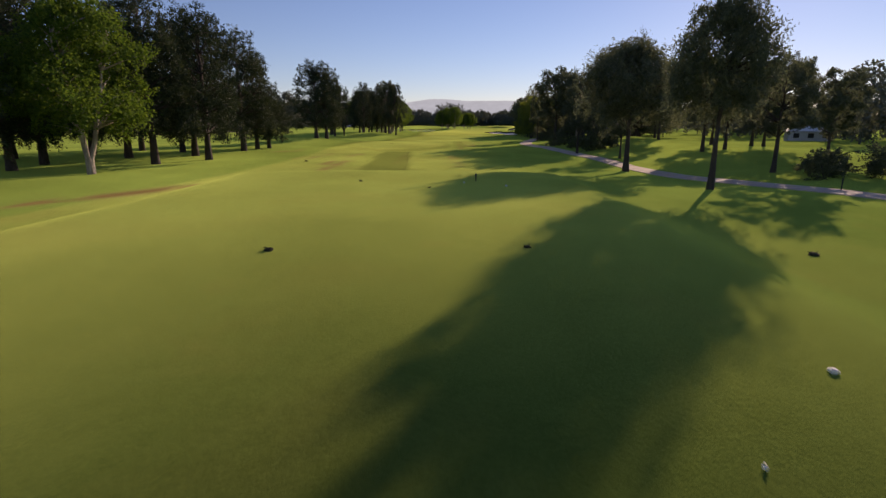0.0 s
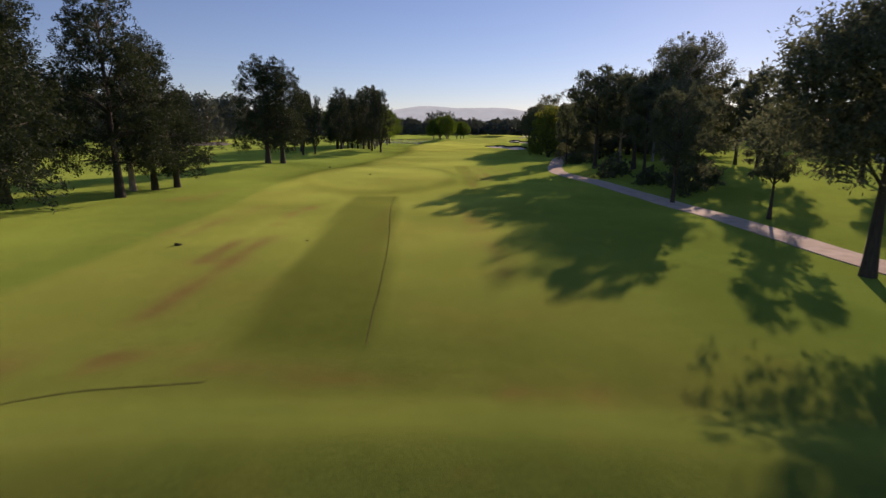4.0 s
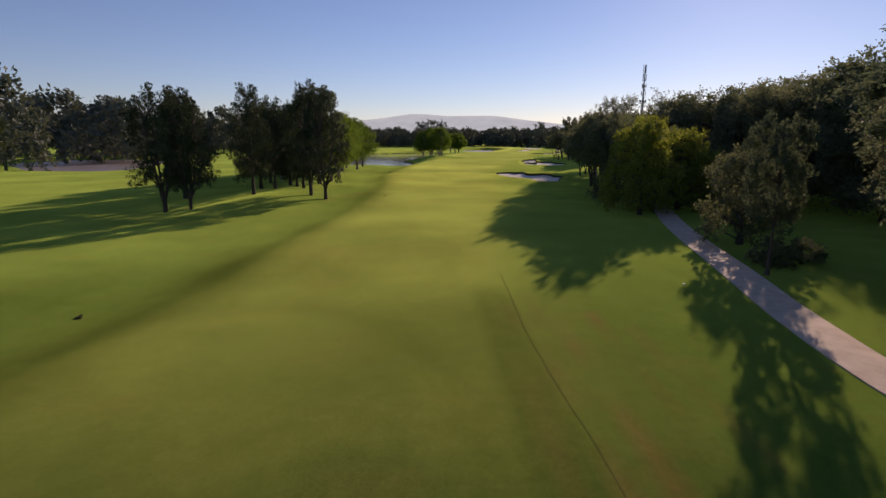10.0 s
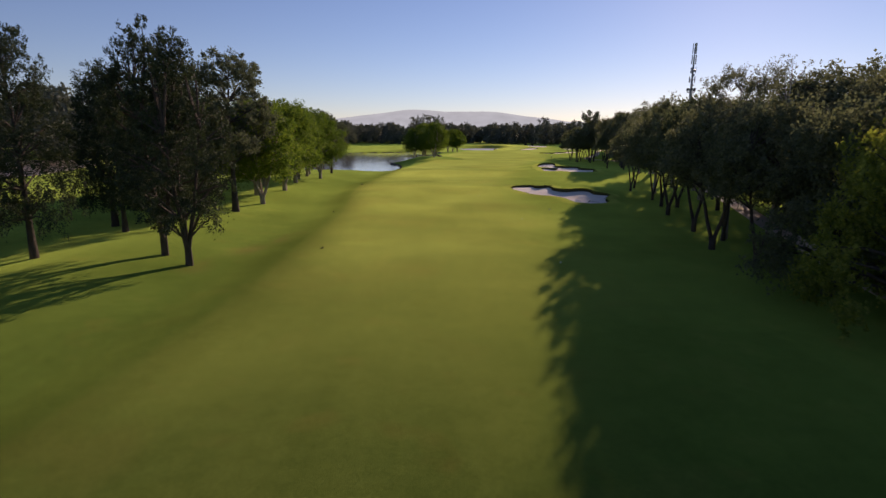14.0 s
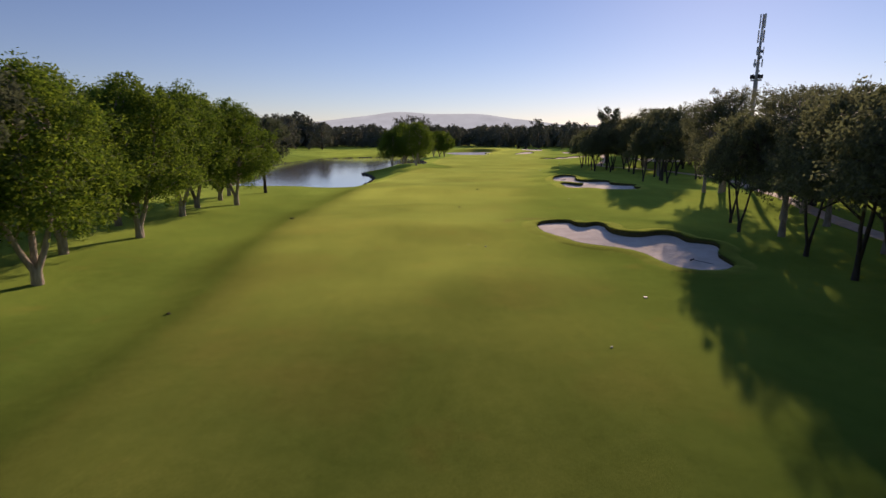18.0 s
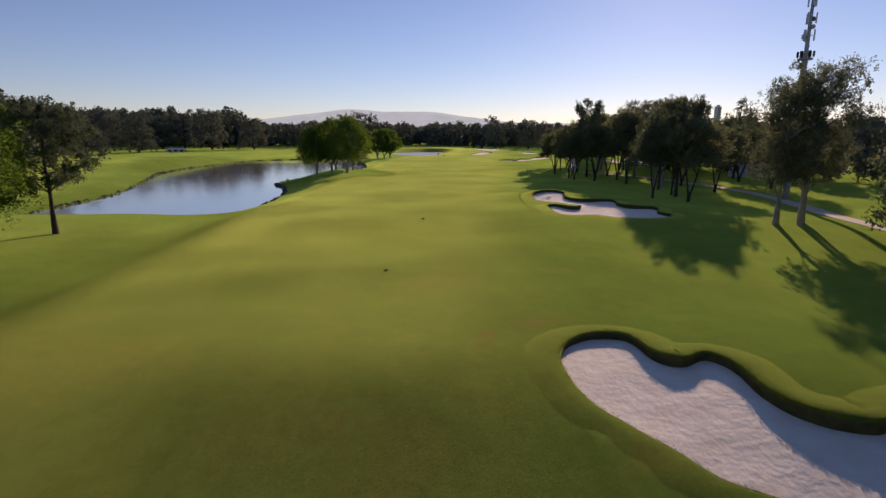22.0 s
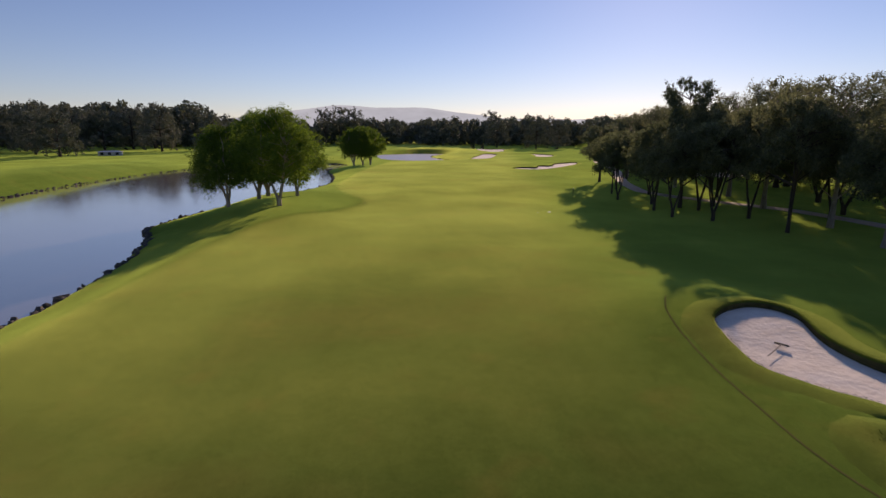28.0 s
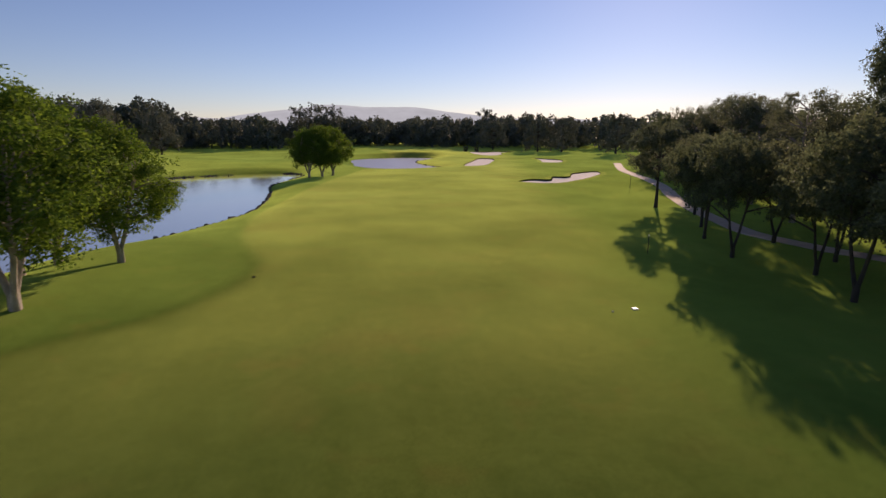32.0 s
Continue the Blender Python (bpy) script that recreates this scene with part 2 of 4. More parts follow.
# ---- mesh tools ----
def mesh_of(name, verts, faces, material, smooth=False):
    me = bpy.data.meshes.new(name)
    me.from_pydata([tuple(map(float, v)) for v in verts], [], [tuple(map(int, f)) for f in faces])
    if smooth:
        me.polygons.foreach_set("use_smooth", np.ones(len(me.polygons), bool))
    me.materials.append(material)
    me.update()
    return me


def quads_of(name, verts, material):
    """Loose four-cornered faces from an array of shape (n, 4, 3)."""
    n = len(verts)
    me = bpy.data.meshes.new(name)
    me.vertices.add(4 * n)
    me.vertices.foreach_set("co", verts.astype(np.float32).ravel())
    me.loops.add(4 * n)
    me.loops.foreach_set("vertex_index", np.arange(4 * n, dtype=np.int32))
    me.polygons.add(n)
    me.polygons.foreach_set("loop_start", np.arange(0, 4 * n, 4, dtype=np.int32))
    me.materials.append(material)
    me.update(calc_edges=True)
    me.validate()
    return me


def under(name, me, parent, label=""):
    ob = new(name, me)
    ob.parent = parent
    return tagged(ob, label) if label else ob


def part(name, bm, material, parent, label=""):
    me = bpy.data.meshes.new(name)
    bm.to_mesh(me)
    bm.free()
    me.materials.append(material)
    return under(name, me, parent, label)


def box(bm, size, at=(0, 0, 0), turn=None, bevel=0.0):
    got = bmesh.ops.create_cube(bm, size=1.0)["verts"]
    m = Matrix.Translation(at) @ (turn or Matrix()) @ Matrix.Diagonal((*size, 1))
    bmesh.ops.transform(bm, matrix=m, verts=got)
    if bevel:
        edges = list({e for v in got for e in v.link_edges})
        bmesh.ops.bevel(bm, geom=edges, offset=bevel, segments=2, affect="EDGES")


def rod(bm, a, b, r0, r1=None, sides=8):
    a, b = Vector(a), Vector(b)
    d = b - a
    m = Matrix.Translation((a + b) / 2) @ d.to_track_quat("Z", "Y").to_matrix().to_4x4()
    bmesh.ops.create_cone(bm, cap_ends=True, segments=sides, radius1=r0, radius2=r0 if r1 is None else r1, depth=d.length, matrix=m)


def tube(verts, faces, pts, radii, sides=7, rng=None, rough=0.0):
    """Adds a tapered tube through the points to the lists."""
    base = len(verts)
    pts = [Vector(p) for p in pts]
    for k, (p, r) in enumerate(zip(pts, radii)):
        d = (pts[min(k + 1, len(pts) - 1)] - pts[max(k - 1, 0)]).normalized()
        s = d.cross(Vector((0.3, 1, 0.1))).normalized()
        u = d.cross(s)
        for j in range(sides):
            a = 2 * math.pi * j / sides
            rr = r * (1 + (rng.uniform(-rough, rough) if rng else 0))
            verts.append(p + s * (rr * math.cos(a)) + u * (rr * math.sin(a)))
    for k in range(len(pts) - 1):
        for j in range(sides):
            a, b = base + k * sides + j, base + k * sides + (j + 1) % sides
            faces.append((a, b, b + sides, a + sides))
    faces.append(tuple(base + (len(pts) - 1) * sides + j for j in range(sides)))


def smoothstep(a, b, x):
    u = np.clip((x - a) / (b - a), 0, 1)
    return u * u * (3 - 2 * u)


LATTICE = np.random.RandomState(7).rand(256, 256)


def waves(x, y, scale, seed=0, octaves=3):
    """Smooth noise from -1 to 1 over arrays."""
    out, amp, total = 0.0, 1.0, 0.0
    for k in range(octaves):
        u, v = x / scale * 2**k + 17.3 * (seed + k), y / scale * 2**k + 9.1 * (seed + 2 * k)
        i, j = np.floor(u).astype(int), np.floor(v).astype(int)
        fu, fv = u - i, v - j
        fu, fv = fu * fu * (3 - 2 * fu), fv * fv * (3 - 2 * fv)
        g = lambda a, b: LATTICE[a % 256, b % 256]
        n = (g(i, j) * (1 - fu) + g(i + 1, j) * fu) * (1 - fv) + (g(i, j + 1) * (1 - fu) + g(i + 1, j + 1) * fu) * fv
        out, total, amp = out + amp * (2 * n - 1), total + amp, amp * 0.5
    return out / total


def ring(points, n):
    """A closed smooth line through the points, as n points."""
    p = np.array(points, float)
    k = len(p)
    t = np.arange(n) * k / n
    i, u = t.astype(int), (t % 1)[:, None]
    a, b, c, d = p[(i - 1) % k], p[i % k], p[(i + 1) % k], p[(i + 2) % k]
    return 0.5 * (2 * b + (c - a) * u + (2 * a - 5 * b + 4 * c - d) * u**2 + (3 * b - a - 3 * c + d) * u**3)


def line(points, n):
    """An open smooth line through the points, as n points."""
    p = np.array(points, float)
    p = np.vstack([2 * p[0] - p[1], p, 2 * p[-1] - p[-2]])
    t = np.linspace(0, len(p) - 3 - 1e-6, n)
    i, u = t.astype(int) + 1, (t % 1)[:, None]
    a, b, c, d = p[i - 1], p[i], p[i + 1], p[i + 2]
    return 0.5 * (2 * b + (c - a) * u + (2 * a - 5 * b + 4 * c - d) * u**2 + (3 * b - a - 3 * c + d) * u**3)


def sdf(x, y, outline):
    """Distance to a closed outline, negative inside, for arrays x, y."""
    x, y = np.asarray(x, float), np.asarray(y, float)
    out = np.full(x.shape, 1e9)
    lo, hi = outline.min(0) - 40, outline.max(0) + 40
    near = (x > lo[0]) & (x < hi[0]) & (y > lo[1]) & (y < hi[1])
    if not near.any():
        return out
    px, py = x[near], y[near]
    best, inside = np.full(px.shape, 1e9), np.zeros(px.shape, bool)
    for (ax, ay), (bx, by) in zip(outline, np.roll(outline, -1, 0)):
        dx, dy = bx - ax, by - ay
        u = np.clip(((px - ax) * dx + (py - ay) * dy) / (dx * dx + dy * dy + 1e-9), 0, 1)
        best = np.minimum(best, (px - ax - u * dx) ** 2 + (py - ay - u * dy) ** 2)
        cross = ((ay > py) != (by > py)) & (px < (bx - ax) * (py - ay) / (by - ay + 1e-12) + ax)
        inside ^= cross
    best = np.sqrt(best)
    out[near] = np.where(inside, -best, best)
    return out


# ---- plan ----
LAKE_Z = -1.2
LAKE = ring([(-36, 286), (-19, 281.5), (-9.5, 283.5), (-5.6, 295), (-4.9, 309), (-7, 322), (-9.2, 329), (-6.5, 341), (-3.2, 351), (4.2, 364.5), (10, 380),
             (11.3, 393), (10.4, 407), (9, 424), (14, 450), (6, 458), (-8, 454), (-21, 446), (-34, 437), (-41, 417), (-45.5, 388), (-46.5, 366), (-42, 345), (-35.5, 311)], 150)
LAKE_FAR = ring([(29, 528), (28, 500), (29.5, 481), (39, 465), (50, 466), (57, 473), (53.5, 490), (53, 509), (64, 533), (48, 541)], 70)
POND = ring([(-112, 258), (-96, 256), (-98, 285), (-108, 320), (-130, 352), (-158, 352), (-170, 320), (-150, 292), (-128, 268)], 60)
BUNKER_A = ring([(17.5, 226.6), (18.5, 228.4), (20.1, 229.3), (21.5, 228.7), (21.6, 226.4), (22.4, 225.5), (23.6, 225.8), (24.0, 224.6), (23.7, 222.5), (24.2, 221.0), (25.7, 220.0), (27.5, 220.4), (28.7, 220.5), (29.4, 219.9), (29.6, 218.5), (30.4, 217.9), (31.5, 217.3), (31.3, 215.9), (30.1, 214.2), (29.8, 212.4), (29.5, 211.0), (29.0, 210.3), (27.9, 209.5), (26.8, 209.3), (25.7, 209.5), (24.7, 210.3), (24.3, 211.8), (24.1, 213.9), (23.5, 215.6), (22.1, 216.9), (20.5, 218.0), (19.4, 219.0), (18.8, 220.4), (18.0, 221.9), (17.3, 223.9)], 150)
BUNKER_B = ring([(34.5, 282.0), (35.9, 283.2), (38.2, 283.5), (39.3, 282.1), (38.2, 278.9), (38.2, 276.2), (39.5, 275.0), (41.7, 275.3), (43.6, 275.7), (43.6, 274.2), (42.6, 271.7), (42.8, 270.1), (44.0, 269.2), (45.8, 268.7), (45.9, 267.3), (44.6, 265.2), (44.4, 263.5), (44.7, 262.6), (44.1, 261.7), (43.0, 261.1), (41.5, 261.1), (39.5, 261.7), (38.0, 262.4), (37.2, 263.3), (36.5, 264.0), (35.4, 264.4), (33.8, 264.6), (32.8, 265.2), (32.5, 266.3), (32.6, 268.4), (33.0, 271.2), (33.7, 271.7), (34.3, 270.8), (34.9, 269.5), (35.7, 268.8), (36.6, 269.3), (36.9, 270.5), (36.1, 271.9), (35.4, 273.8), (34.4, 275.3), (33.5, 277.3), (33.7, 279.2)], 190)
BUNKER_C = ring([(63.8, 413.5), (68, 417), (72, 415.5), (75, 421.5), (79, 421), (84, 430), (93, 435.5), (90, 427), (81, 417), (72, 410), (66.5, 410.5)], 90)
BUNKER_D = ring([(62.8, 464), (65, 474), (72, 492), (78, 507), (83, 503), (77, 484), (70, 468)], 60)
BUNKER_E = ring([(95, 480), (99, 494), (101, 504), (106, 492), (103, 482), (98, 476)], 50)
BUNKER_F = ring([(88, 530), (84, 548), (92, 566), (108, 572), (112, 566), (101, 552), (96, 536)], 50)
BUNKERS = [BUNKER_A, BUNKER_B, BUNKER_C, BUNKER_D, BUNKER_E, BUNKER_F]
LEFT_EDGE = line([(-30, -40), (-22, 20), (-18, 60), (-19.4, 95), (-15.2, 118), (-13.2, 140), (-10, 160), (-9, 180), (-8.8, 206), (-10, 225), (-8.4, 248), (-3, 285), (4, 318), (14, 332), (17.5, 343), (14, 357), (13, 375), (17, 400), (26, 440), (45, 500)], 120)
RIGHT_EDGE = line([(12, -40), (9, 20), (5, 60), (2.5, 90), (4.2, 112), (5.5, 128), (9, 160), (15, 200), (15, 232), (24, 262), (32, 292), (40, 325), (52, 360), (62, 400), (75, 450), (95, 520)], 100)
TRACK = line([(31, 18), (26.8, 31), (24.2, 43), (22.4, 54), (20.8, 68), (18.8, 84), (18.2, 98), (17.2, 110), (18.4, 119), (21.4, 131), (25.6, 147), (31.2, 164), (38, 184), (48.2, 211), (58, 238), (66, 258), (76, 288), (77, 318), (70, 344), (72, 358), (82, 382), (91, 402), (102, 436), (118, 470)], 240)


def edge_gap(x, y, edge):
    return x - np.interp(y, edge[:, 1], edge[:, 0])


MOUNDS = [(-28, 119, 0.9, 12, 18), (-22, 172, 1.3, 11, 16), (-22, 235, 0.5, 9, 28), (28, 224, 0.9, 10, 8), (39, 272, 1.1, 15, 20), (54, 256, 0.8, 10, 12),
          (5, 337, 1.3, 8, 17), (48, 338, -0.6, 16, 18), (76, 384, -0.6, 20, 20), (-58, 385, 2.2, 9, 60), (-22, 478, 1.9, 26, 16), (18, 485, 1.2, 14, 12), (60, 552, 1.5, 30, 12), (12, 272, 0.5, 14, 10), (8, 246, -0.35, 12, 6), (2, 230, 0.45, 12, 9), (20, 258, -0.3, 9, 8), (5, 267, 0.45, 7, 5), (7.5, 246, 0.4, 8, 3.5), (-1, 243, 0.35, 8, 4), (10, 227, 0.35, 7, 4.5), (-6, 214, 0.25, 6, 5), (8, 205, 0.25, 7, 5), (37, 285, 0.75, 5.5, 5.5), (37, 110, 1.8, 10, 18), (46, 78, 0.8, 12, 14), (21.5, 53, -0.9, 8, 16), (20, 215, -0.25, 6, 5)]


def ground0(x, y):
    """The ground with no bunkers in it."""
    x, y = np.asarray(x, float), np.asarray(y, float)
    h = 0.30 * waves(x, y, 46, 3, 2) + 0.17 * waves(x, y, 15, 5, 2) + 0.035 * waves(x, y, 5.5, 12, 2)
    for cx, cy, a, sx, sy in MOUNDS:
        h = h + a * np.exp(-(((x - cx) / sx) ** 2) - ((y - cy) / sy) ** 2)
    # raised tees: a long one at the start, an oval one further on
    tee = np.maximum(np.abs(x + 3.5) - 12.5, np.maximum(y - 42.5 + 0.012 * (x + 3.5) ** 2, -60 - y))
    h = h + 0.8 * (1 - smoothstep(-1.6, 2.2, tee))
    oval = np.hypot((x + 8.2) / 9.5, (y - 104) / 18.0)
    h = h + 0.17 * (1 - smoothstep(0.86, 1.1, oval))
    # the fairway drops off to the rough beside it
    g = edge_gap(x, y, LEFT_EDGE)
    on = smoothstep(80, 110, y) * (1 - smoothstep(300, 330, y))
    h = h + on * (-0.34 * (1 - smoothstep(-3.2, 0.2, g)) + 0.45 * (1 - smoothstep(-15, -3.4, g)))
    # banks and lakes
    for shape, out in ((LAKE, 7.0), (LAKE_FAR, 9.0), (POND, 9.0)):
        d = sdf(x, y, shape)
        low = LAKE_Z - 0.9 * smoothstep(0.0, 4.0, -d)
        k = smoothstep(0.2, out, d) ** 0.6
        h = np.where(d < 0.2, low, np.where(d < out, (LAKE_Z + 0.28) * (1 - k) + h * k, h))
    return h


def ground(x, y):
    x, y = np.asarray(x, float), np.asarray(y, float)
    h = ground0(x, y)
    for shape in BUNKERS:
        d = sdf(x, y, shape)
        h = h - 1.3 * (1 - smoothstep(-0.5, 0.45, d))
    return h


def at(x, y):
    return float(ground(np.array([x]), np.array([y]))[0])


def spread(lo, a, b, hi, step, grow=1.14):
    """Grid lines: even from a to b, then ever wider out to lo and hi."""
    mid = list(np.arange(a, b + step / 2, step))
    up, s = [mid[-1]], step
    while up[-1] < hi:
        s *= grow
        up.append(up[-1] + s)
    down, s = [mid[0]], step
    while down[-1] > lo:
        s *= grow
        down.append(down[-1] - s)
    return np.array(down[:0:-1] + mid + up[1:])


WORN = [(-12.0, 76, -12.8, 58, 0.7, 1.0), (-16.2, 76, -17.4, 64, 0.7, 1.0), (-11.4, 64, -11.6, 50, 0.5, 0.9), (1.0, 73, 1.4, 56, 0.9, 0.5), (3.6, 126, 3.0, 92, 0.35, 0.6),
        (5.0, 124, 4.0, 98, 0.35, 0.6), (6.3, 123, 5.6, 100, 0.7, 0.5), (8.0, 121, 7.6, 106, 0.3, 0.5), (9.6, 119, 9.6, 107, 0.3, 0.4), (-22, 88, -24, 80, 1.6, 0.5), (-14, 47, 4, 44, 0.5, 0.5), (-24, 29, -17.6, 38, 1.2, 1.0), (-17.6, 38, -15.6, 45, 1.0, 1.0), (-15.6, 45, -9, 47.0, 0.6, 0.9), (-14.5, 170, -10.5, 186, 0.8, 0.4), (-5.0, 56, -5.2, 80, 0.4, 0.35),
        (13.8, 227.6, 14.8, 229.8, 0.55, 0.5), (14.8, 229.8, 16.8, 231.6, 0.55, 0.5), (16.8, 231.6, 20.1, 231.9, 0.55, 0.5)]


def build_ground():
    xs = spread(-4200, -48, 100, 4200, 0.7)
    ys = np.concatenate([spread(-2500, -8, 345, 345.1, 0.7)[:-1], spread(345, 346, 545, 4700, 1.3)[1:]])
    ys = np.unique(ys)
    gx, gy = np.meshgrid(xs, ys)
    gz = ground(gx, gy)
    nx, ny = len(xs), len(ys)
    me = bpy.data.meshes.new("ground")
    co = np.stack([gx, gy, gz], -1).reshape(-1, 3).astype(np.float32)
    me.vertices.add(len(co))
    me.vertices.foreach_set("co", co.ravel())
    i = (np.arange(ny - 1)[:, None] * nx + np.arange(nx - 1)).ravel()
    f = np.stack([i, i + 1, i + nx + 1, i + nx], -1).astype(np.int32)
    me.loops.add(f.size)
    me.loops.foreach_set("vertex_index", f.ravel())
    me.polygons.add(len(f))
    me.polygons.foreach_set("loop_start", np.arange(0, f.size, 4, dtype=np.int32))
    me.polygons.foreach_set("use_smooth", np.ones(len(f), bool))
    mow = smoothstep(-0.5, 0.5, edge_gap(gx, gy, LEFT_EDGE)) * (1 - smoothstep(-5.0, 8.0, edge_gap(gx, gy, RIGHT_EDGE) + 2.5 * waves(gx, gy, 9, 14, 2)))
    me.attributes.new("mow", "FLOAT", "POINT").data.foreach_set("value", mow.astype(np.float32).ravel())
    worn = np.zeros_like(gx)
    for x0, y0, x1, y1, wide, much in WORN:
        u = np.clip(((gx - x0) * (x1 - x0) + (gy - y0) * (y1 - y0)) / ((x1 - x0) ** 2 + (y1 - y0) ** 2), 0, 1)
        d = np.hypot(gx - x0 - u * (x1 - x0), gy - y0 - u * (y1 - y0))
        broken = smoothstep(-0.5, 0.5, waves(gx * 2.5, gy * 0.5, 2.0, 8, 3))
        worn = np.maximum(worn, much * np.exp(-((d / wide) ** 2)) * broken)
    me.attributes.new("worn", "FLOAT", "POINT").data.foreach_set("value", worn.astype(np.float32).ravel())
    close_and_shade = (1 - smoothstep(2.0, 2.6, np.abs(gx + 5.7 + 0.04 * (gy - 48)))) * smoothstep(46, 48, gy) * (1 - smoothstep(83, 86, gy)) * 0.5
    # slope shade put into the colour where the fairway drops to the rough
    close_and_shade = np.maximum(close_and_shade, 0.95 * np.exp(-((edge_gap(gx, gy, LEFT_EDGE) + 1.0) / 2.6) ** 2) * (0.7 + 0.3 * waves(gx, gy, 12, 21, 2)) * smoothstep(86, 110, gy) * (1 - smoothstep(262, 290, gy)))
    # a darker boundary between fairway and rough by the lake
    close_and_shade = np.maximum(close_and_shade, 0.4 * np.exp(-((edge_gap(gx, gy, LEFT_EDGE) / 1.1) ** 2)) * smoothstep(296, 306, gy) * (1 - smoothstep(344, 352, gy)))
    # edge shade round the raised oval tee, painted as a darker ring
    oval = np.hypot((gx + 8.2) / 9.5, (gy - 104) / 18.0)
    close_and_shade = np.maximum(close_and_shade, 0.36 * np.exp(-(((oval - 1.0) / 0.09) ** 2)) * (0.75 + 0.25 * waves(gx, gy, 8, 19, 2)))
    # a closer-mown strip between the oval tee and the rough
    close_and_shade = np.maximum(close_and_shade, 0.30 * (1 - smoothstep(0.7, 1.3, np.abs(gx - 3.1))) * smoothstep(90, 100, gy) * (1 - smoothstep(122, 128, gy)))
    me.attributes.new("close_and_shade", "FLOAT", "POINT").data.foreach_set("value", close_and_shade.astype(np.float32).ravel())
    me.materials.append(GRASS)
    me.update(calc_edges=True)
    tagged(new("ground", me), "mown golf fairway with rough, mounds and dry patches", "ground", kind="structure")


build_ground()


def water(shape, label, material=WATER):
    c = shape.mean(0)
    n = len(shape)
    rim = shape + (shape - c) / np.linalg.norm(shape - c, axis=1)[:, None] * 0.9
    tri = mathutils_fill(rim)
    me = mesh_of("water", [(x, y, LAKE_Z) for x, y in rim], tri, material)
    tagged(new("water", me), label, "water", kind="structure")


def mathutils_fill(rim):
    from mathutils.geometry import tessellate_polygon
    return tessellate_polygon([[Vector((x, y, 0)) for x, y in rim]])


water(LAKE, "long still lake beside the fairway reflecting the sky")
water(LAKE_FAR, "far lake in front of the green", RIPPLED)
water(POND, "pond beyond the trees", RIPPLED)


def build_track():
    d = np.gradient(TRACK, axis=0)
    d /= np.linalg.norm(d, axis=1)[:, None]
    side = np.stack([d[:, 1], -d[:, 0]], -1)
    rows = []
    for off, up in ((-1.25, -0.15), (-1.2, 0.05), (-0.4, 0.07), (0.4, 0.07), (1.2, 0.05), (1.25, -0.15)):
        p = TRACK + side * off
        rows.append(np.column_stack([p, ground(p[:, 0], p[:, 1]) + up]))
    v = np.stack(rows, 1)
    n, m = v.shape[:2]
    faces = [(i * m + j, i * m + j + 1, (i + 1) * m + j + 1, (i + 1) * m + j) for i in range(n - 1) for j in range(m - 1)]
    me = mesh_of("cart_path", v.reshape(-1, 3), faces, PATH)
    tagged(new("cart_path", me), "pale concrete cart path winding under the trees", "path", kind="structure")


build_track()


SANDS = []


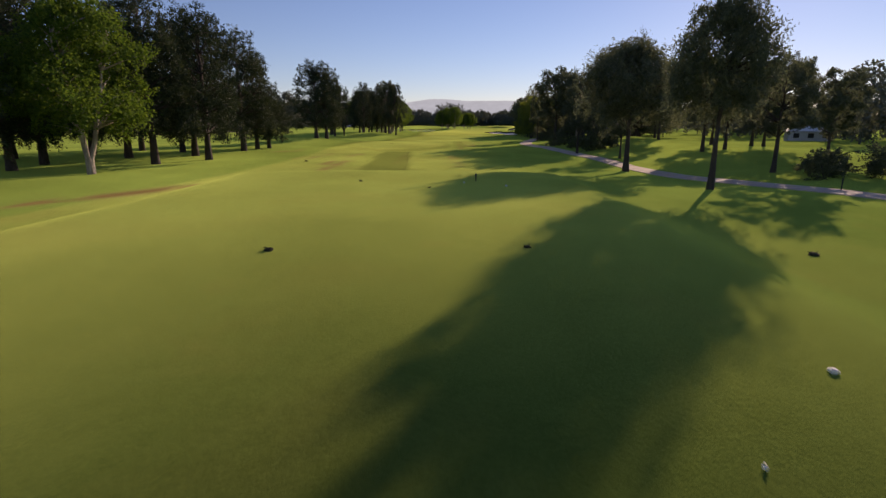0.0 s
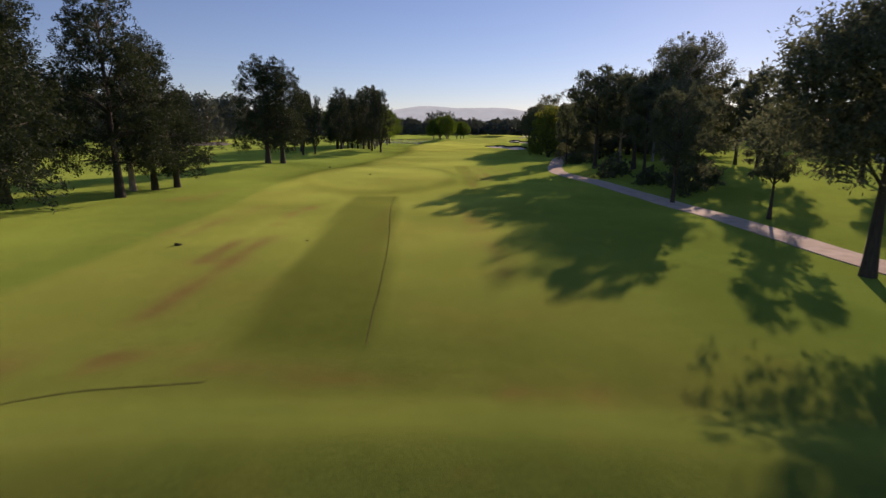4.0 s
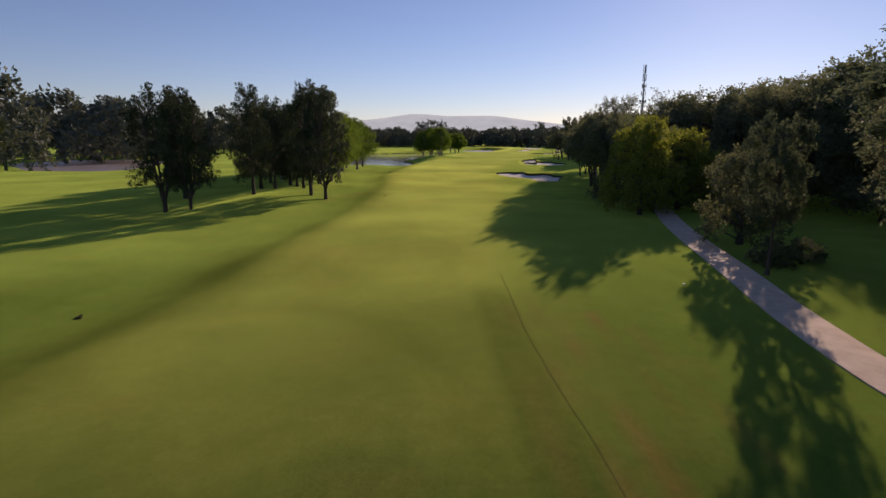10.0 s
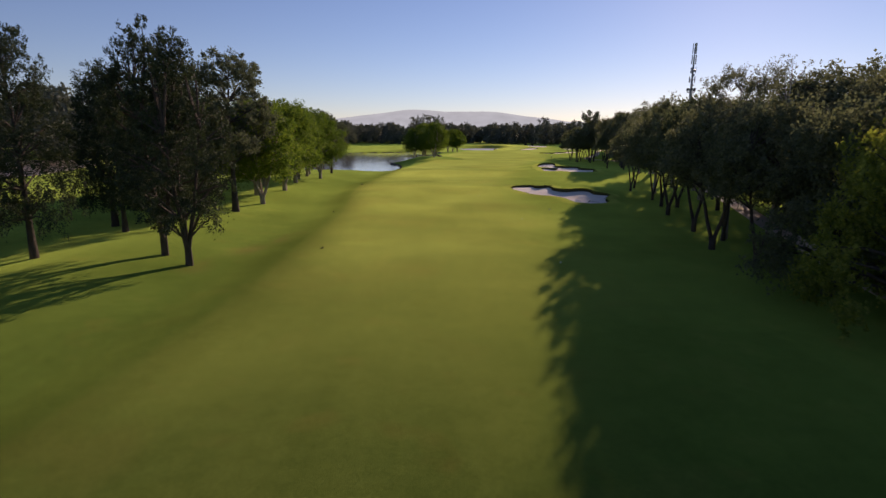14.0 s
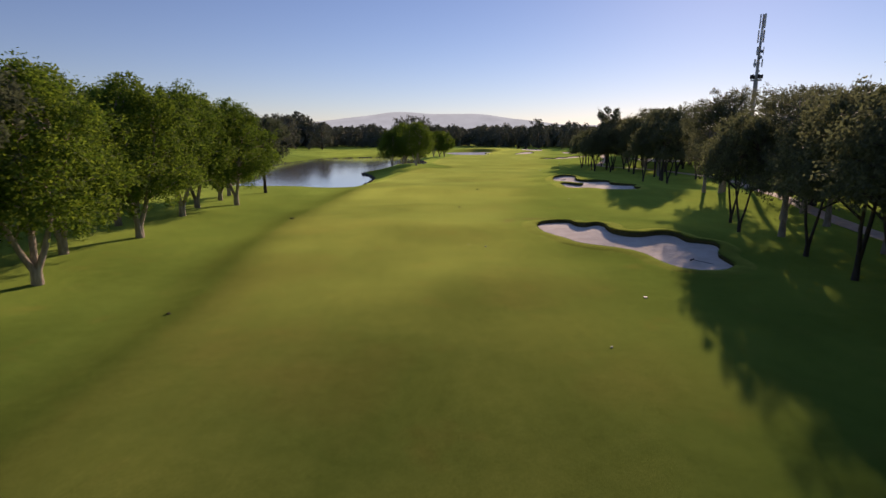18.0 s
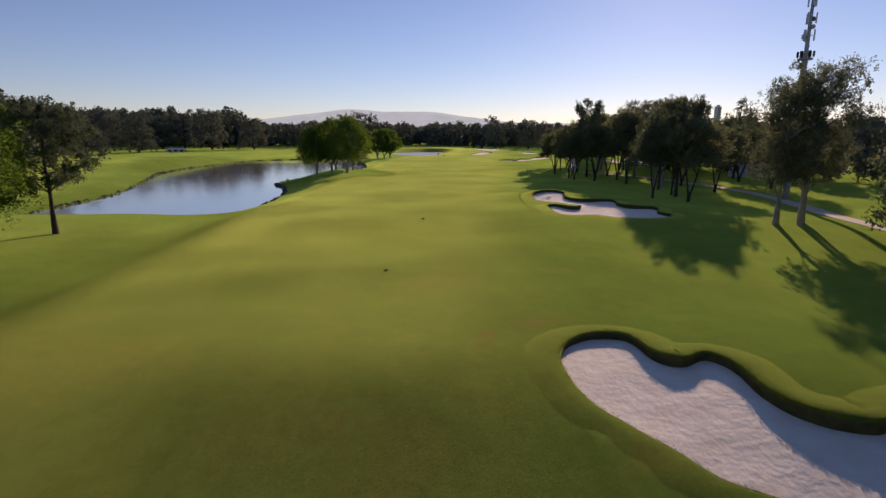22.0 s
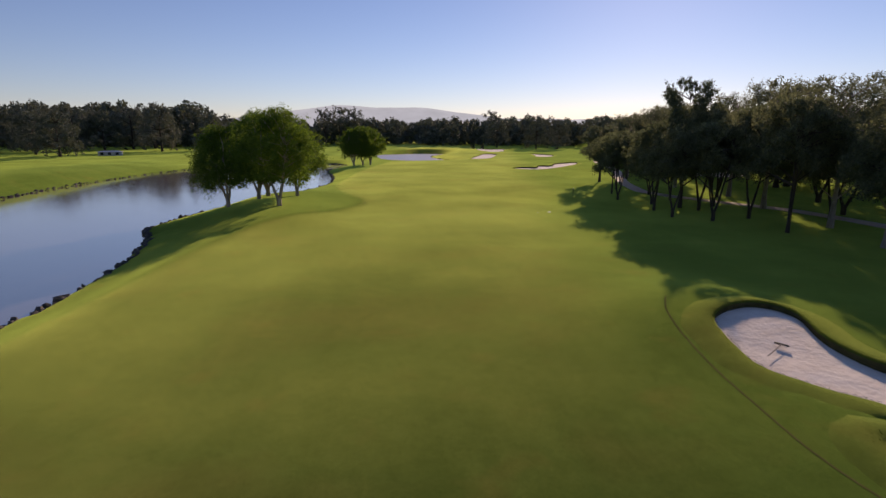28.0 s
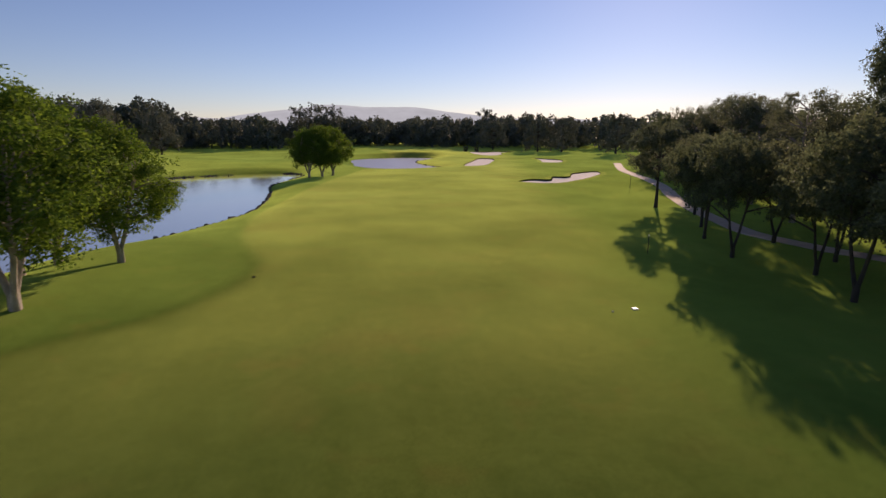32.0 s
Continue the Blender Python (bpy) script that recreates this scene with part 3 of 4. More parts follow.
def build_bunker(shape, label, lip=0.5, step=0.35, deep=0.55):
    thing = tagged(new("sand_bunker"), label, "bunker", "bunkers along the fairway")
    c = shape.mean(0)
    thing.location = (c[0], c[1], at(c[0], c[1]))
    # sand bowl
    lo, hi = shape.min(0) - 0.6, shape.max(0) + 0.6
    xs, ys = np.arange(lo[0], hi[0], step), np.arange(lo[1], hi[1], step)
    gx, gy = np.meshgrid(xs, ys)
    d = sdf(gx, gy, shape)
    keep = d < 0.45
    hollow, mask = smoothstep(0.0, 2.6, -d) * keep, keep.astype(float)
    for axis in (0, 1):
        for _ in range(3):
            hollow, mask = [sum(np.roll(a, int(k), axis) for k in range(-reach, reach + 1)) for a in (hollow, mask) for reach in (max(1, round(1.9 / step)),)]
    gz = ground0(gx, gy) - 0.10 - deep * 1.5 * hollow / np.maximum(mask, 1e-6) + 0.05 * waves(gx, gy, 1.6, 9, 2)
    SANDS.append((xs, ys, gz))
    idx = np.full(gx.shape, -1)
    idx[keep] = np.arange(keep.sum())
    v = np.stack([gx, gy, gz], -1)[keep] - np.array(thing.location)
    q = np.stack([idx[:-1, :-1], idx[:-1, 1:], idx[1:, 1:], idx[1:, :-1]], -1).reshape(-1, 4)
    q = q[(q >= 0).all(1)]
    under("sand", mesh_of("sand", v, q, SAND, True), thing, "raked white sand")
    # turf lip, higher on the side towards the green
    n = len(shape)
    t = np.roll(shape, -1, 0) - np.roll(shape, 1, 0)
    t /= np.linalg.norm(t, axis=1)[:, None]
    out = np.stack([t[:, 1], -t[:, 0]], -1)
    probe = sdf(shape[:, 0] + out[:, 0] * 0.2, shape[:, 1] + out[:, 1] * 0.2, shape)
    if np.median(probe) < 0:
        out = -out
    rise = lip * np.clip(out @ np.array([0.35, 0.94]) * 0.9 + 0.15, 0, 1)
    for _ in range(60):
        rise = (np.roll(rise, 1) + rise * 2 + np.roll(rise, -1)) / 4
    rows = []
    for off, up, share in ((1.9, -0.05, 0.0), (1.2, 0.03, 0.45), (0.6, 0.04, 0.85), (0.15, 0.03, 1.0), (-0.02, -0.03, 0.96), (0.02, -0.16, 0.5), (0.02, -0.6, 0.0)):
        reach = np.full(n, off)
        for _ in range(6 if off > 0.3 else 0):
            p = shape + out * reach[:, None]
            reach = np.where(sdf(p[:, 0], p[:, 1], shape) < 0.75 * reach, reach * 0.75, reach)
        p = shape + out * reach[:, None]
        g = ground0(p[:, 0], p[:, 1])
        wob = 0.05 * waves(p[:, 0], p[:, 1], 0.9, 4, 2) if 0 < share < 1 else 0
        rows.append(np.column_stack([p, g + up + share * rise + wob]))
    v = np.stack(rows, 1) - np.array(thing.location)
    m = v.shape[1]
    faces = [(i * m + j, i * m + j + 1, ((i + 1) % n) * m + j + 1, ((i + 1) % n) * m + j) for i in range(n) for j in range(m - 1)]
    me = mesh_of("turf_lip", v.reshape(-1, 3), faces, GRASS, True)
    soil = np.array([0 if (k % (m - 1)) < 4 else 1 for k in range(n * (m - 1))], np.int32)
    me.materials.append(LIP)
    me.polygons.foreach_set("material_index", soil)
    me.attributes.new("mow", "FLOAT", "POINT").data.foreach_set("value", np.full(len(me.vertices), 0.85, np.float32))
    under("turf_lip", me, thing, "shaggy turf lip")
    # long grass hanging on the lip
    nr = np.random.RandomState(n)
    m = int(60 * n * step / 0.35)
    i = nr.randint(0, n, m)
    off = np.abs(nr.normal(0, 0.32, m)) * np.sign(nr.rand(m) - 0.12)
    off = np.clip(off, -0.06, 1.9)
    p = shape[i] + t[i] * nr.uniform(-0.4, 0.4, m)[:, None] + out[i] * off[:, None]
    share = np.interp(off, [-0.06, 0.15, 0.6, 1.2, 1.9], [0.9, 1.0, 0.85, 0.45, 0.0])
    ok = sdf(p[:, 0], p[:, 1], shape) > np.minimum(off, 0.3) - 0.1
    p, i, off, share, m = p[ok], i[ok], off[ok], share[ok], int(ok.sum())
    foot = np.column_stack([p, ground0(p[:, 0], p[:, 1]) + 0.01 + share * rise[i]]) - np.array(thing.location)
    tall = nr.uniform(0.02, 0.05, m) * (0.35 + 0.65 * np.exp(-(off / 0.7) ** 2)) * np.clip(0.35 + rise[i] / lip, 0.35, 1)
    a = nr.uniform(0, 6.28, m)
    wide = np.stack([np.cos(a), np.sin(a), a * 0], -1) * 0.022
    tip = foot + np.column_stack([nr.normal(0, 0.5, (m, 2)) * tall[:, None] - out[i] * tall[:, None] * 0.4, tall])
    under("long_grass", quads_of("long_grass", np.stack([foot - wide, foot + wide, tip + wide * 0.2, tip - wide * 0.2], 1), BLADE), thing, "long uncut grass on the lip")
    return thing


build_bunker(BUNKER_A, "white sand bunker with scalloped turf lip in full morning light", 0.22, 0.35, 0.34)
build_bunker(BUNKER_B, "white sand bunker with a grass tongue running into it", 0.24, 0.35, 0.28)
build_bunker(BUNKER_C, "long fairway bunker with three grassy noses", 0.25, 0.6, 0.12)
build_bunker(BUNKER_D, "greenside sand bunker beyond the far lake", 0.22, 0.6, 0.1)
build_bunker(BUNKER_E, "small distant sand bunker", 0.22, 0.6, 0.1)
build_bunker(BUNKER_F, "distant sand bunker behind the green", 0.22, 0.7, 0.1)


# ---- trees ----
def build_tree(kind, seed, H, W, base, clumps, clump_r, leaves, leaf, bark, material, stems=1, shape="egg", trunk_r=0.22, droop=0.0, sparse=0.0, flat=0.75, lean=0.0, plume=0.0):
    """One tree at the origin: trunk with limbs, and a crown of leaf clumps. Returns its empty."""
    rng = random.Random(seed)
    nr = np.random.RandomState(seed)
    thing = new("tree")
    centres, radii = [], []
    z0 = base * H
    for k in range(clumps):
        u = (k + rng.random()) / clumps
        if shape == "egg":
            env = (math.sin(math.pi * min(1, 0.12 + 0.88 * u)) ** 0.6) * (1.0 - 0.25 * u)
        elif shape == "cone":
            env = (1.0 - u) ** 0.7 * (0.35 + 0.65 * min(1, u * 5)) + 0.10
        elif shape == "umbrella":
            env = 0.35 + 0.65 * math.sin(math.pi * (0.15 + 0.72 * u))
        elif shape == "dome":
            env = math.sqrt(max(0.0, 1 - (0.96 * u) ** 2))
        else:
            env = 0.55 + 0.45 * math.sin(math.pi * (0.1 + 0.85 * u)) * rng.uniform(0.6, 1.1)
            env *= 1 - 0.45 * u * u
        a = k * 2.39996 + rng.uniform(-0.6, 0.6)
        r = env * W / 2 * (0.35 + 0.62 * math.sqrt(rng.random())) * (1 - 0.3 * sparse * rng.random())
        cr = clump_r * rng.uniform(0.7, 1.3)
        z = min(z0 + u * (H - z0 - cr * 0.9) + rng.uniform(-0.4, 0.4), H - cr * 0.85)
        centres.append((r * math.cos(a) + lean * z, r * math.sin(a), z))
        radii.append(cr)
    # trunk and limbs
    v, f = [], []
    tops = []
    for s in range(stems):
        a = s * 2 * math.pi / stems + rng.uniform(-0.4, 0.4)
        spreadr = 0.0 if stems == 1 else W * 0.22
        height = H * (0.9 if stems == 1 else rng.uniform(0.6, 0.8))
        pts, rr = [], []
        for k in range(8):
            u = k / 7
            w = 0.02 * H * u
            fork = max(0.0, u - 0.12) if stems > 1 else u
            pts.append((spreadr * fork**0.8 * math.cos(a) + rng.uniform(-w, w) * 0.5 + lean * height * u, spreadr * fork**0.8 * math.sin(a) + rng.uniform(-w, w) * 0.5, -0.3 + u * height))
            thick = trunk_r * (1.0 if stems == 1 else 0.62)
            rr.append(thick * ((1 - u) ** 0.8 * 0.9 + 0.1) * (1.5 if k == 0 else 1.12 if k == 1 and stems == 1 else 1.0))
        tube(v, f, pts, rr, 9, rng, 0.10)
        tops.append(pts)
    for (cx, cy, cz), cr in zip(centres, radii):
        if rng.random() < 0.25 and cz < 0.8 * H:
            continue
        pts = min(tops, key=lambda q: (q[5][0] - cx) ** 2 + (q[5][1] - cy) ** 2)
        zz = min(cz - rng.uniform(0.10, 0.22) * H * 0.6, pts[-1][2] - 0.5)
        zz = max(zz, z0 * 0.72)
        k = max(0, min(6, int((zz + 0.3) / (pts[-1][2] + 0.3) * 7)))
        s = Vector(pts[k]).lerp(Vector(pts[k + 1]), 0.5)
        e = Vector((cx, cy, cz))
        mid = s.lerp(e, 0.55) + Vector((rng.uniform(-0.3, 0.3), rng.uniform(-0.3, 0.3), 0.06 * (e - s).length))
        r = trunk_r * 0.30 * min(1.3, 0.4 + (e - s).length / 6)
        tube(v, f, [s, mid, e], [r, r * 0.6, r * 0.18], 5)
    under("trunk", mesh_of("trunk", v, f, bark, True), thing)
    # leaves, in tufts at the twigs' ends
    if leaf[0] < 0.5:
        leaves, leaf = int(leaves * 1.9), (leaf[0] * 0.74, leaf[1] * 0.70)
    share = np.array(radii) ** 2
    share = np.maximum(24, (share / share.sum() * leaves)).astype(int)
    out = []
    for (cx, cy, cz), cr, n in zip(centres, radii, share):
        k = max(6, n // 26)
        d = nr.normal(size=(k, 3))
        d /= np.linalg.norm(d, axis=1)[:, None]
        lump = 1 + 0.28 * np.sin(d[:, 0] * 5 + cx) * np.sin(d[:, 1] * 5 + cy * 2) + 0.18 * np.sin(d[:, 2] * 9 + cz)
        q = d * (nr.rand(k) ** 0.42 * lump * cr)[:, None]
        high = (cz - z0) / (H - z0)
        q[:, 2] *= flat * (1 + plume * max(0.0, high - 0.45))
        if plume:
            q[:, :2] *= 1 - 0.45 * plume * max(0.0, high - 0.45)
        i = nr.randint(0, k, n)
        p = q[i] + nr.normal(size=(n, 3)) * (0.13 * cr * (0.6 + 0.8 * nr.rand(k)))[i][:, None]
        if droop:
            p[:, 2] -= droop * (np.hypot(p[:, 0], p[:, 1]) ** 1.5) * nr.rand(n)
        p += (cx, cy, cz)
        ax = nr.normal(size=(n, 3)) * 0.8 + d[i] * 0.9
        ax[:, 2] += 0.9 * plume * high - droop * 3.0
        ax /= np.linalg.norm(ax, axis=1)[:, None]
        si = np.cross(ax, nr.normal(size=(n, 3)))
        si /= np.linalg.norm(si, axis=1)[:, None]
        size = leaf[0] * (0.6 + 0.8 * nr.rand(n))[:, None]
        wide = leaf[1] * (0.6 + 0.8 * nr.rand(n))[:, None]
        out.append(np.stack([p - ax * size / 2, p + si * wide / 2 + ax * size * 0.05, p + ax * size / 2, p - si * wide / 2 + ax * size * 0.05], 1))
    under("crown", quads_of("crown", np.concatenate(out), material), thing)
    thing["height"] = float(H)
    return thing


KINDS = {
    "oak": dict(label="tall dark she-oak with drooping needle foliage", H=17.0, W=11.0, base=0.17, clumps=70, clump_r=1.35, leaves=18500, leaf=(0.36, 0.12), bark=BARK_DARK, material=LEAF_OAK, shape="rag", trunk_r=0.34, droop=0.12, plume=1.1),
    "forked": dict(label="dark she-oak forking low into leaning stems, with a spiky crown", H=17.0, W=11.5, base=0.20, clumps=64, clump_r=1.2, leaves=15000, leaf=(0.36, 0.12), bark=BARK_DARK, material=LEAF_OAK, shape="rag", trunk_r=0.42, stems=3, droop=0.10, plume=1.1),
    "bright": dict(label="rounded paperbark tree with fresh green leaves and pale stems", H=13.0, W=9.2, base=0.27, clumps=60, clump_r=1.5, leaves=22000, leaf=(0.27, 0.15), bark=BARK_PALE, material=LEAF_BRIGHT, shape="egg", trunk_r=0.30, stems=3, droop=0.10),
    "pine": dict(label="slim pine with a long bare trunk and open crown", H=14.0, W=9.6, base=0.36, clumps=46, clump_r=1.2, leaves=14000, leaf=(0.38, 0.14), bark=BARK_DARK, material=LEAF_PINE, shape="umbrella", trunk_r=0.25, sparse=0.6, flat=0.6),
    "oldpine": dict(label="old pine with a broad dense crown and drooping boughs", H=13.0, W=12.0, base=0.42, clumps=66, clump_r=1.75, leaves=26000, leaf=(0.36, 0.14), bark=BARK_DARK, material=LEAF_PINE, shape="egg", trunk_r=0.30, sparse=0.0, flat=0.7),
    "fig": dict(label="dense dark broadleaf tree with a domed crown", H=13.0, W=12.5, base=0.12, clumps=70, clump_r=1.7, leaves=14000, leaf=(0.38, 0.23), bark=BARK_DARK, material=LEAF_FIG, shape="dome", trunk_r=0.38),
    "canopy": dict(label="spreading tree with a dark umbrella canopy over bare limbs", H=13.0, W=11.5, base=0.44, clumps=52, clump_r=1.7, leaves=12500, leaf=(0.36, 0.21), bark=BARK_DARK, material=LEAF_FIG, shape="dome", trunk_r=0.34, stems=2, flat=0.5),
    "round": dict(label="dense round-headed tree with yellow-green leaves", H=11.0, W=12.0, base=0.10, clumps=80, clump_r=1.45, leaves=16000, leaf=(0.34, 0.20), bark=BARK_DARK, material=LEAF_ROUND, shape="dome", trunk_r=0.32),
    "gum": dict(label="gum tree with airy clumps of foliage on open limbs", H=18.0, W=11.5, base=0.30, clumps=44, clump_r=1.5, leaves=13500, leaf=(0.36, 0.14), bark=BARK_PALE, material=LEAF_GUM, shape="umbrella", trunk_r=0.33, sparse=0.5, flat=0.7),
    "thick": dict(label="dense dark broadleaf tree deep in the grove", H=14.0, W=13.0, base=0.12, clumps=54, clump_r=1.9, leaves=13500, leaf=(0.38, 0.22), bark=BARK_DARK, material=LEAF_FIG, shape="dome", trunk_r=0.38, flat=0.5),
    "far": dict(label="broad tree in the distant tree belt", H=20.0, W=19.0, base=0.12, clumps=44, clump_r=2.7, leaves=10500, leaf=(0.62, 0.36), bark=BARK_DARK, material=LEAF_FAR_HAZE, shape="dome", trunk_r=0.45),
    "fargum": dict(label="tall distant gum tree standing above the belt", H=28.0, W=14.0, base=0.45, clumps=22, clump_r=2.4, leaves=6500, leaf=(0.62, 0.32), bark=BARK_DARK, material=LEAF_FAR_HAZE, shape="umbrella", trunk_r=0.5, sparse=0.4, flat=0.7),
    "wisp": dict(label="half-bare gum tree with thin twigs and few leaves", H=17.0, W=8.5, base=0.30, clumps=34, clump_r=1.0, leaves=1700, leaf=(0.30, 0.10), bark=BARK_PALE, material=LEAF_GUM, shape="rag", trunk_r=0.24, sparse=0.5),
    "conifer": dict(label="narrow spire-topped conifer rising above the clump", H=20.0, W=6.0, base=0.12, clumps=60, clump_r=0.8, leaves=7000, leaf=(0.32, 0.12), bark=BARK_DARK, material=LEAF_PINE, shape="cone", trunk_r=0.24),
    "shrub": dict(label="low rounded shrub beside the cart path", H=3.0, W=3.6, base=0.05, clumps=16, clump_r=0.75, leaves=3000, leaf=(0.24, 0.14), bark=BARK_DARK, material=LEAF_FIG, shape="dome", trunk_r=0.08, stems=3),
}
VARIANTS = {"conifer": 1, "forked": 2, "oldpine": 2, "oak": 3, "bright": 3, "pine": 3, "fig": 3, "thick": 2, "canopy": 3, "round": 2, "gum": 3, "far": 4, "fargum": 2, "wisp": 1, "shrub": 2}
STOCK, USED = {}, {}
for kind, spec in KINDS.items():
    for k in range(VARIANTS[kind]):
        args = {a: b for a, b in spec.items() if a != "label"}
        STOCK[kind, k] = build_tree(kind, 11 * k + len(kind) + 3 * len(STOCK), **args)


def plant(kind, x, y, H, wide=1.0, turn=None, label="", group=""):
    """Places a tree of the kind, H metres high, its crown widened by the factor."""
    if kind == "fig" and (x > 44 and y < 250 or x > 78):
        kind = "thick"
    n = USED.get(kind, 0)
    USED[kind] = n + 1
    rng = random.Random(n * 31 + len(kind))
    stock = STOCK[kind, n % VARIANTS[kind]]
    s = H / stock["height"]
    m = Matrix.Translation((x, y, at(x, y))) @ Euler((0, 0, turn if turn is not None else rng.uniform(0, 6.28))).to_matrix().to_4x4() @ Matrix.Diagonal((s * wide, s * wide, s, 1))
    if stock.get("used"):
        ob = copy_thing(stock, m @ Matrix.Diagonal([1 / v for v in stock.scale] + [1]))
    else:
        stock.matrix_basis = m
        stock["used"] = True
        ob = stock
    return tagged(ob, label or KINDS[kind]["label"], "shrub" if kind == "shrub" else "tree", group)


# left of the first tee
plant("bright", -30.3, 45.6, 15.5, 1.1, label="leafy paperbark with a pale forked trunk beside the grove")
for x, y, h in ((-30.3, 56, 17.5), (-27.4, 62.3, 17), (-32, 69, 18), (-38.3, 65, 18), (-38, 78, 17), (-45, 80, 17), (-42, 56, 18), (-39.5, 48.5, 17), (-44, 40, 18), (-36, 37, 18), (-50, 62, 18), (-52, 48, 19), (-30.4, 81.5, 17.5), (-46, 70, 16)):
    plant("oak", x, y, h, group="grove beside the tee")
plant("oak", -30.5, 88, 15.5, 0.95, label="feathery she-oak whose lowest boughs sweep the ground")
plant("wisp", -32.2, 86.9, 19)
plant("oak", -29.4, 90.5, 9.5, 1.5, label="low feathery she-oak sapling beside the grove")
# pair and grove along the left rough
plant("oak", -27.8, 118.0, 16.6, 1.08)
plant("oak", -25.9, 119.4, 15.8, 1.05)
for x, y, h, w in ((-17.4, 172.6, 17, 0.85), (-15.0, 171.0, 16.3, 0.9), (-24.9, 170, 16, 0.8), (-25, 181.5, 15.5, 0.8), (-31.9, 158.5, 15.5, 1.0), (-29.4, 159.8, 14.5, 0.8), (-25.8, 194.5, 15, 1), (-35.2, 171.7, 16.5, 0.9), (-37, 178, 16, 1.0), (-29, 187, 16, 1), (-31, 200, 15, 1), (-21, 184, 15, 0.8)):
    plant("forked" if x > -18 or (x < -29 and y < 165) else "oak", x, y, h * 0.96, w * 0.88, group="grove in the left rough")
plant("oak", -23.5, 190, 9.0, 1.2, label="young bushy she-oak with feathery grey-green foliage")
# row in front of the lake
plant("pine", -21.2, 199, 19, 0.95)
for x, y, h in ((-20.3, 207, 13.2), (-21.0, 222, 13.2), (-22.0, 234, 13.4), (-23.0, 241, 13), (-19.5, 245.5, 12.6), (-23.2, 250, 12.5), (-24.2, 257, 12), (-23.5, 215, 13), (-26, 228, 13), (-33, 221, 14), (-29, 238, 13), (-31, 209, 14)):
    plant("bright", x, y, h + 1.6, 1.18, group="row of paperbarks before the lake")
plant("pine", -19.9, 262.0, 13.3, 0.95)
# on the lake's bank
for x, y, h in ((-0.8, 334.4, 11.0), (2.4, 339.6, 12.3), (3.2, 343.0, 12.6), (6.3, 331.6, 13.0), (7.5, 343.2, 10.8)):
    plant("bright", x, y, h + 0.4, 1.2, group="paperbarks on the lake's bank")
for x, y, h in ((16.5, 431, 12), (19.4, 434, 13), (22, 437.5, 12.5)):
    plant("bright", x, y, h, 1.25, group="clump at the lake's far end")
# right of the tees
plant("oldpine", 18.8, 37.0, 13.6, 0.62)
plant("oldpine", 19.6, 57.0, 14.2, 0.86)
plant("pine", 22.4, 128.1, 11, 0.58)
plant("fig", 27, 139, 9, 0.9)
plant("pine", 39.3, 74.7, 12, 1.0)
plant("pine", 43.6, 70, 12, 1.0)
for x, y, h in ((30.5, 49.0, 10.5), (35.6, 73.5, 12), (44, 88, 13), (49, 82, 12)):
    plant("pine", x, y, h, 1.0, group="pines beyond the cart path")
plant("pine", 41, 57, 10, 1.0)
plant("pine", 46, 80, 11, 1.1)
for x, y, h, w in ((19.8, 79, 10.3, 0.8), (25.6, 92, 11.8, 0.9), (26.6, 103, 12.5, 0.8), (23.5, 71, 8.5, 0.8)):
    plant("pine", x, y, h, w, group="trees along the cart path")
plant("pine", 24.4, 117.5, 16, 1.0)
plant("pine", 27.6, 109.5, 14.5, 1.1)
for x, y, h in ((34, 108, 18), (34.6, 111.5, 17), (38, 118, 16), (31, 125, 14.5), (40, 128, 16)):
    plant("gum", x, y, h, 1.0, group="gums behind the cart path")
for x, y, h, w in ((33.5, 171, 12, 0.8), (30.3, 182, 13.5, 0.75), (35, 190, 14, 0.8), (37, 205, 14, 0.8), (41, 202, 15, 0.8), (52, 152, 17, 1.0), (57, 162, 19, 1.1), (52, 145, 17, 1.1), (50, 173, 15.5, 1.0), (50, 185, 17, 1.1), (58, 165, 18, 1.2), (53, 205, 15, 1.0), (60, 190, 17, 1.2)):
    plant("canopy" if x < 44 and y > 168 else "fig", x, y, h + (2 if x > 44 else 0), w, group="dense trees right of the fairway")
for x, y, h, w in ((26.8, 171.5, 13, 0.8), (27.0, 164.5, 12.3, 0.8), (27.0, 178, 13.5, 0.85), (30.0, 187, 14.5, 0.8), (32.4, 198, 15, 0.8), (35.2, 206, 14.5, 0.8), (37, 213, 13, 0.7), (37.5, 223, 12.5, 0.65), (41, 230, 13, 0.65), (70, 200, 20, 1.2), (76, 215, 20, 1.2), (66, 182, 20, 1.2), (57, 178, 17, 1.1), (64, 205, 16, 1.2), (47, 194, 16, 1.0), (36, 152, 7, 1.0)):
    plant("canopy" if x < 44 and y > 168 else "fig", x, y, h + (2 if x > 44 else 0), w, group="dense trees right of the fairway")
for x, y, h, w in ((40, 100, 12, 0.9), (44, 112, 12, 1.0)):
    plant("pine", x, y, h + 1, w, group="thicket behind the cart path")
for x, y in ((23.5, 84), (22.8, 92), (26.5, 88), (21.8, 101), (31, 43), (33.5, 46.5), (35, 41), (24.5, 131), (27, 131)):
    plant("shrub", x, y, 2.0 + (x * 7 % 3) * 0.5, 1.2, group="shrubs along the cart path")
plant("round", 25.6, 157.5, 12.2, 0.72, label="dense round tree catching the low sun beside the path")
plant("round", 33.2, 163.5, 11, 0.85)
plant("gum", 41, 221.5, 15, 0.9)
plant("wisp", 45, 214, 19)
for x, y, h in ((49.6, 233, 16.5), (51.5, 228.5, 16), (56, 238, 17), (59, 226, 16)):
    plant("gum", x, y, h, 1.0, group="trees right of the first bunker")
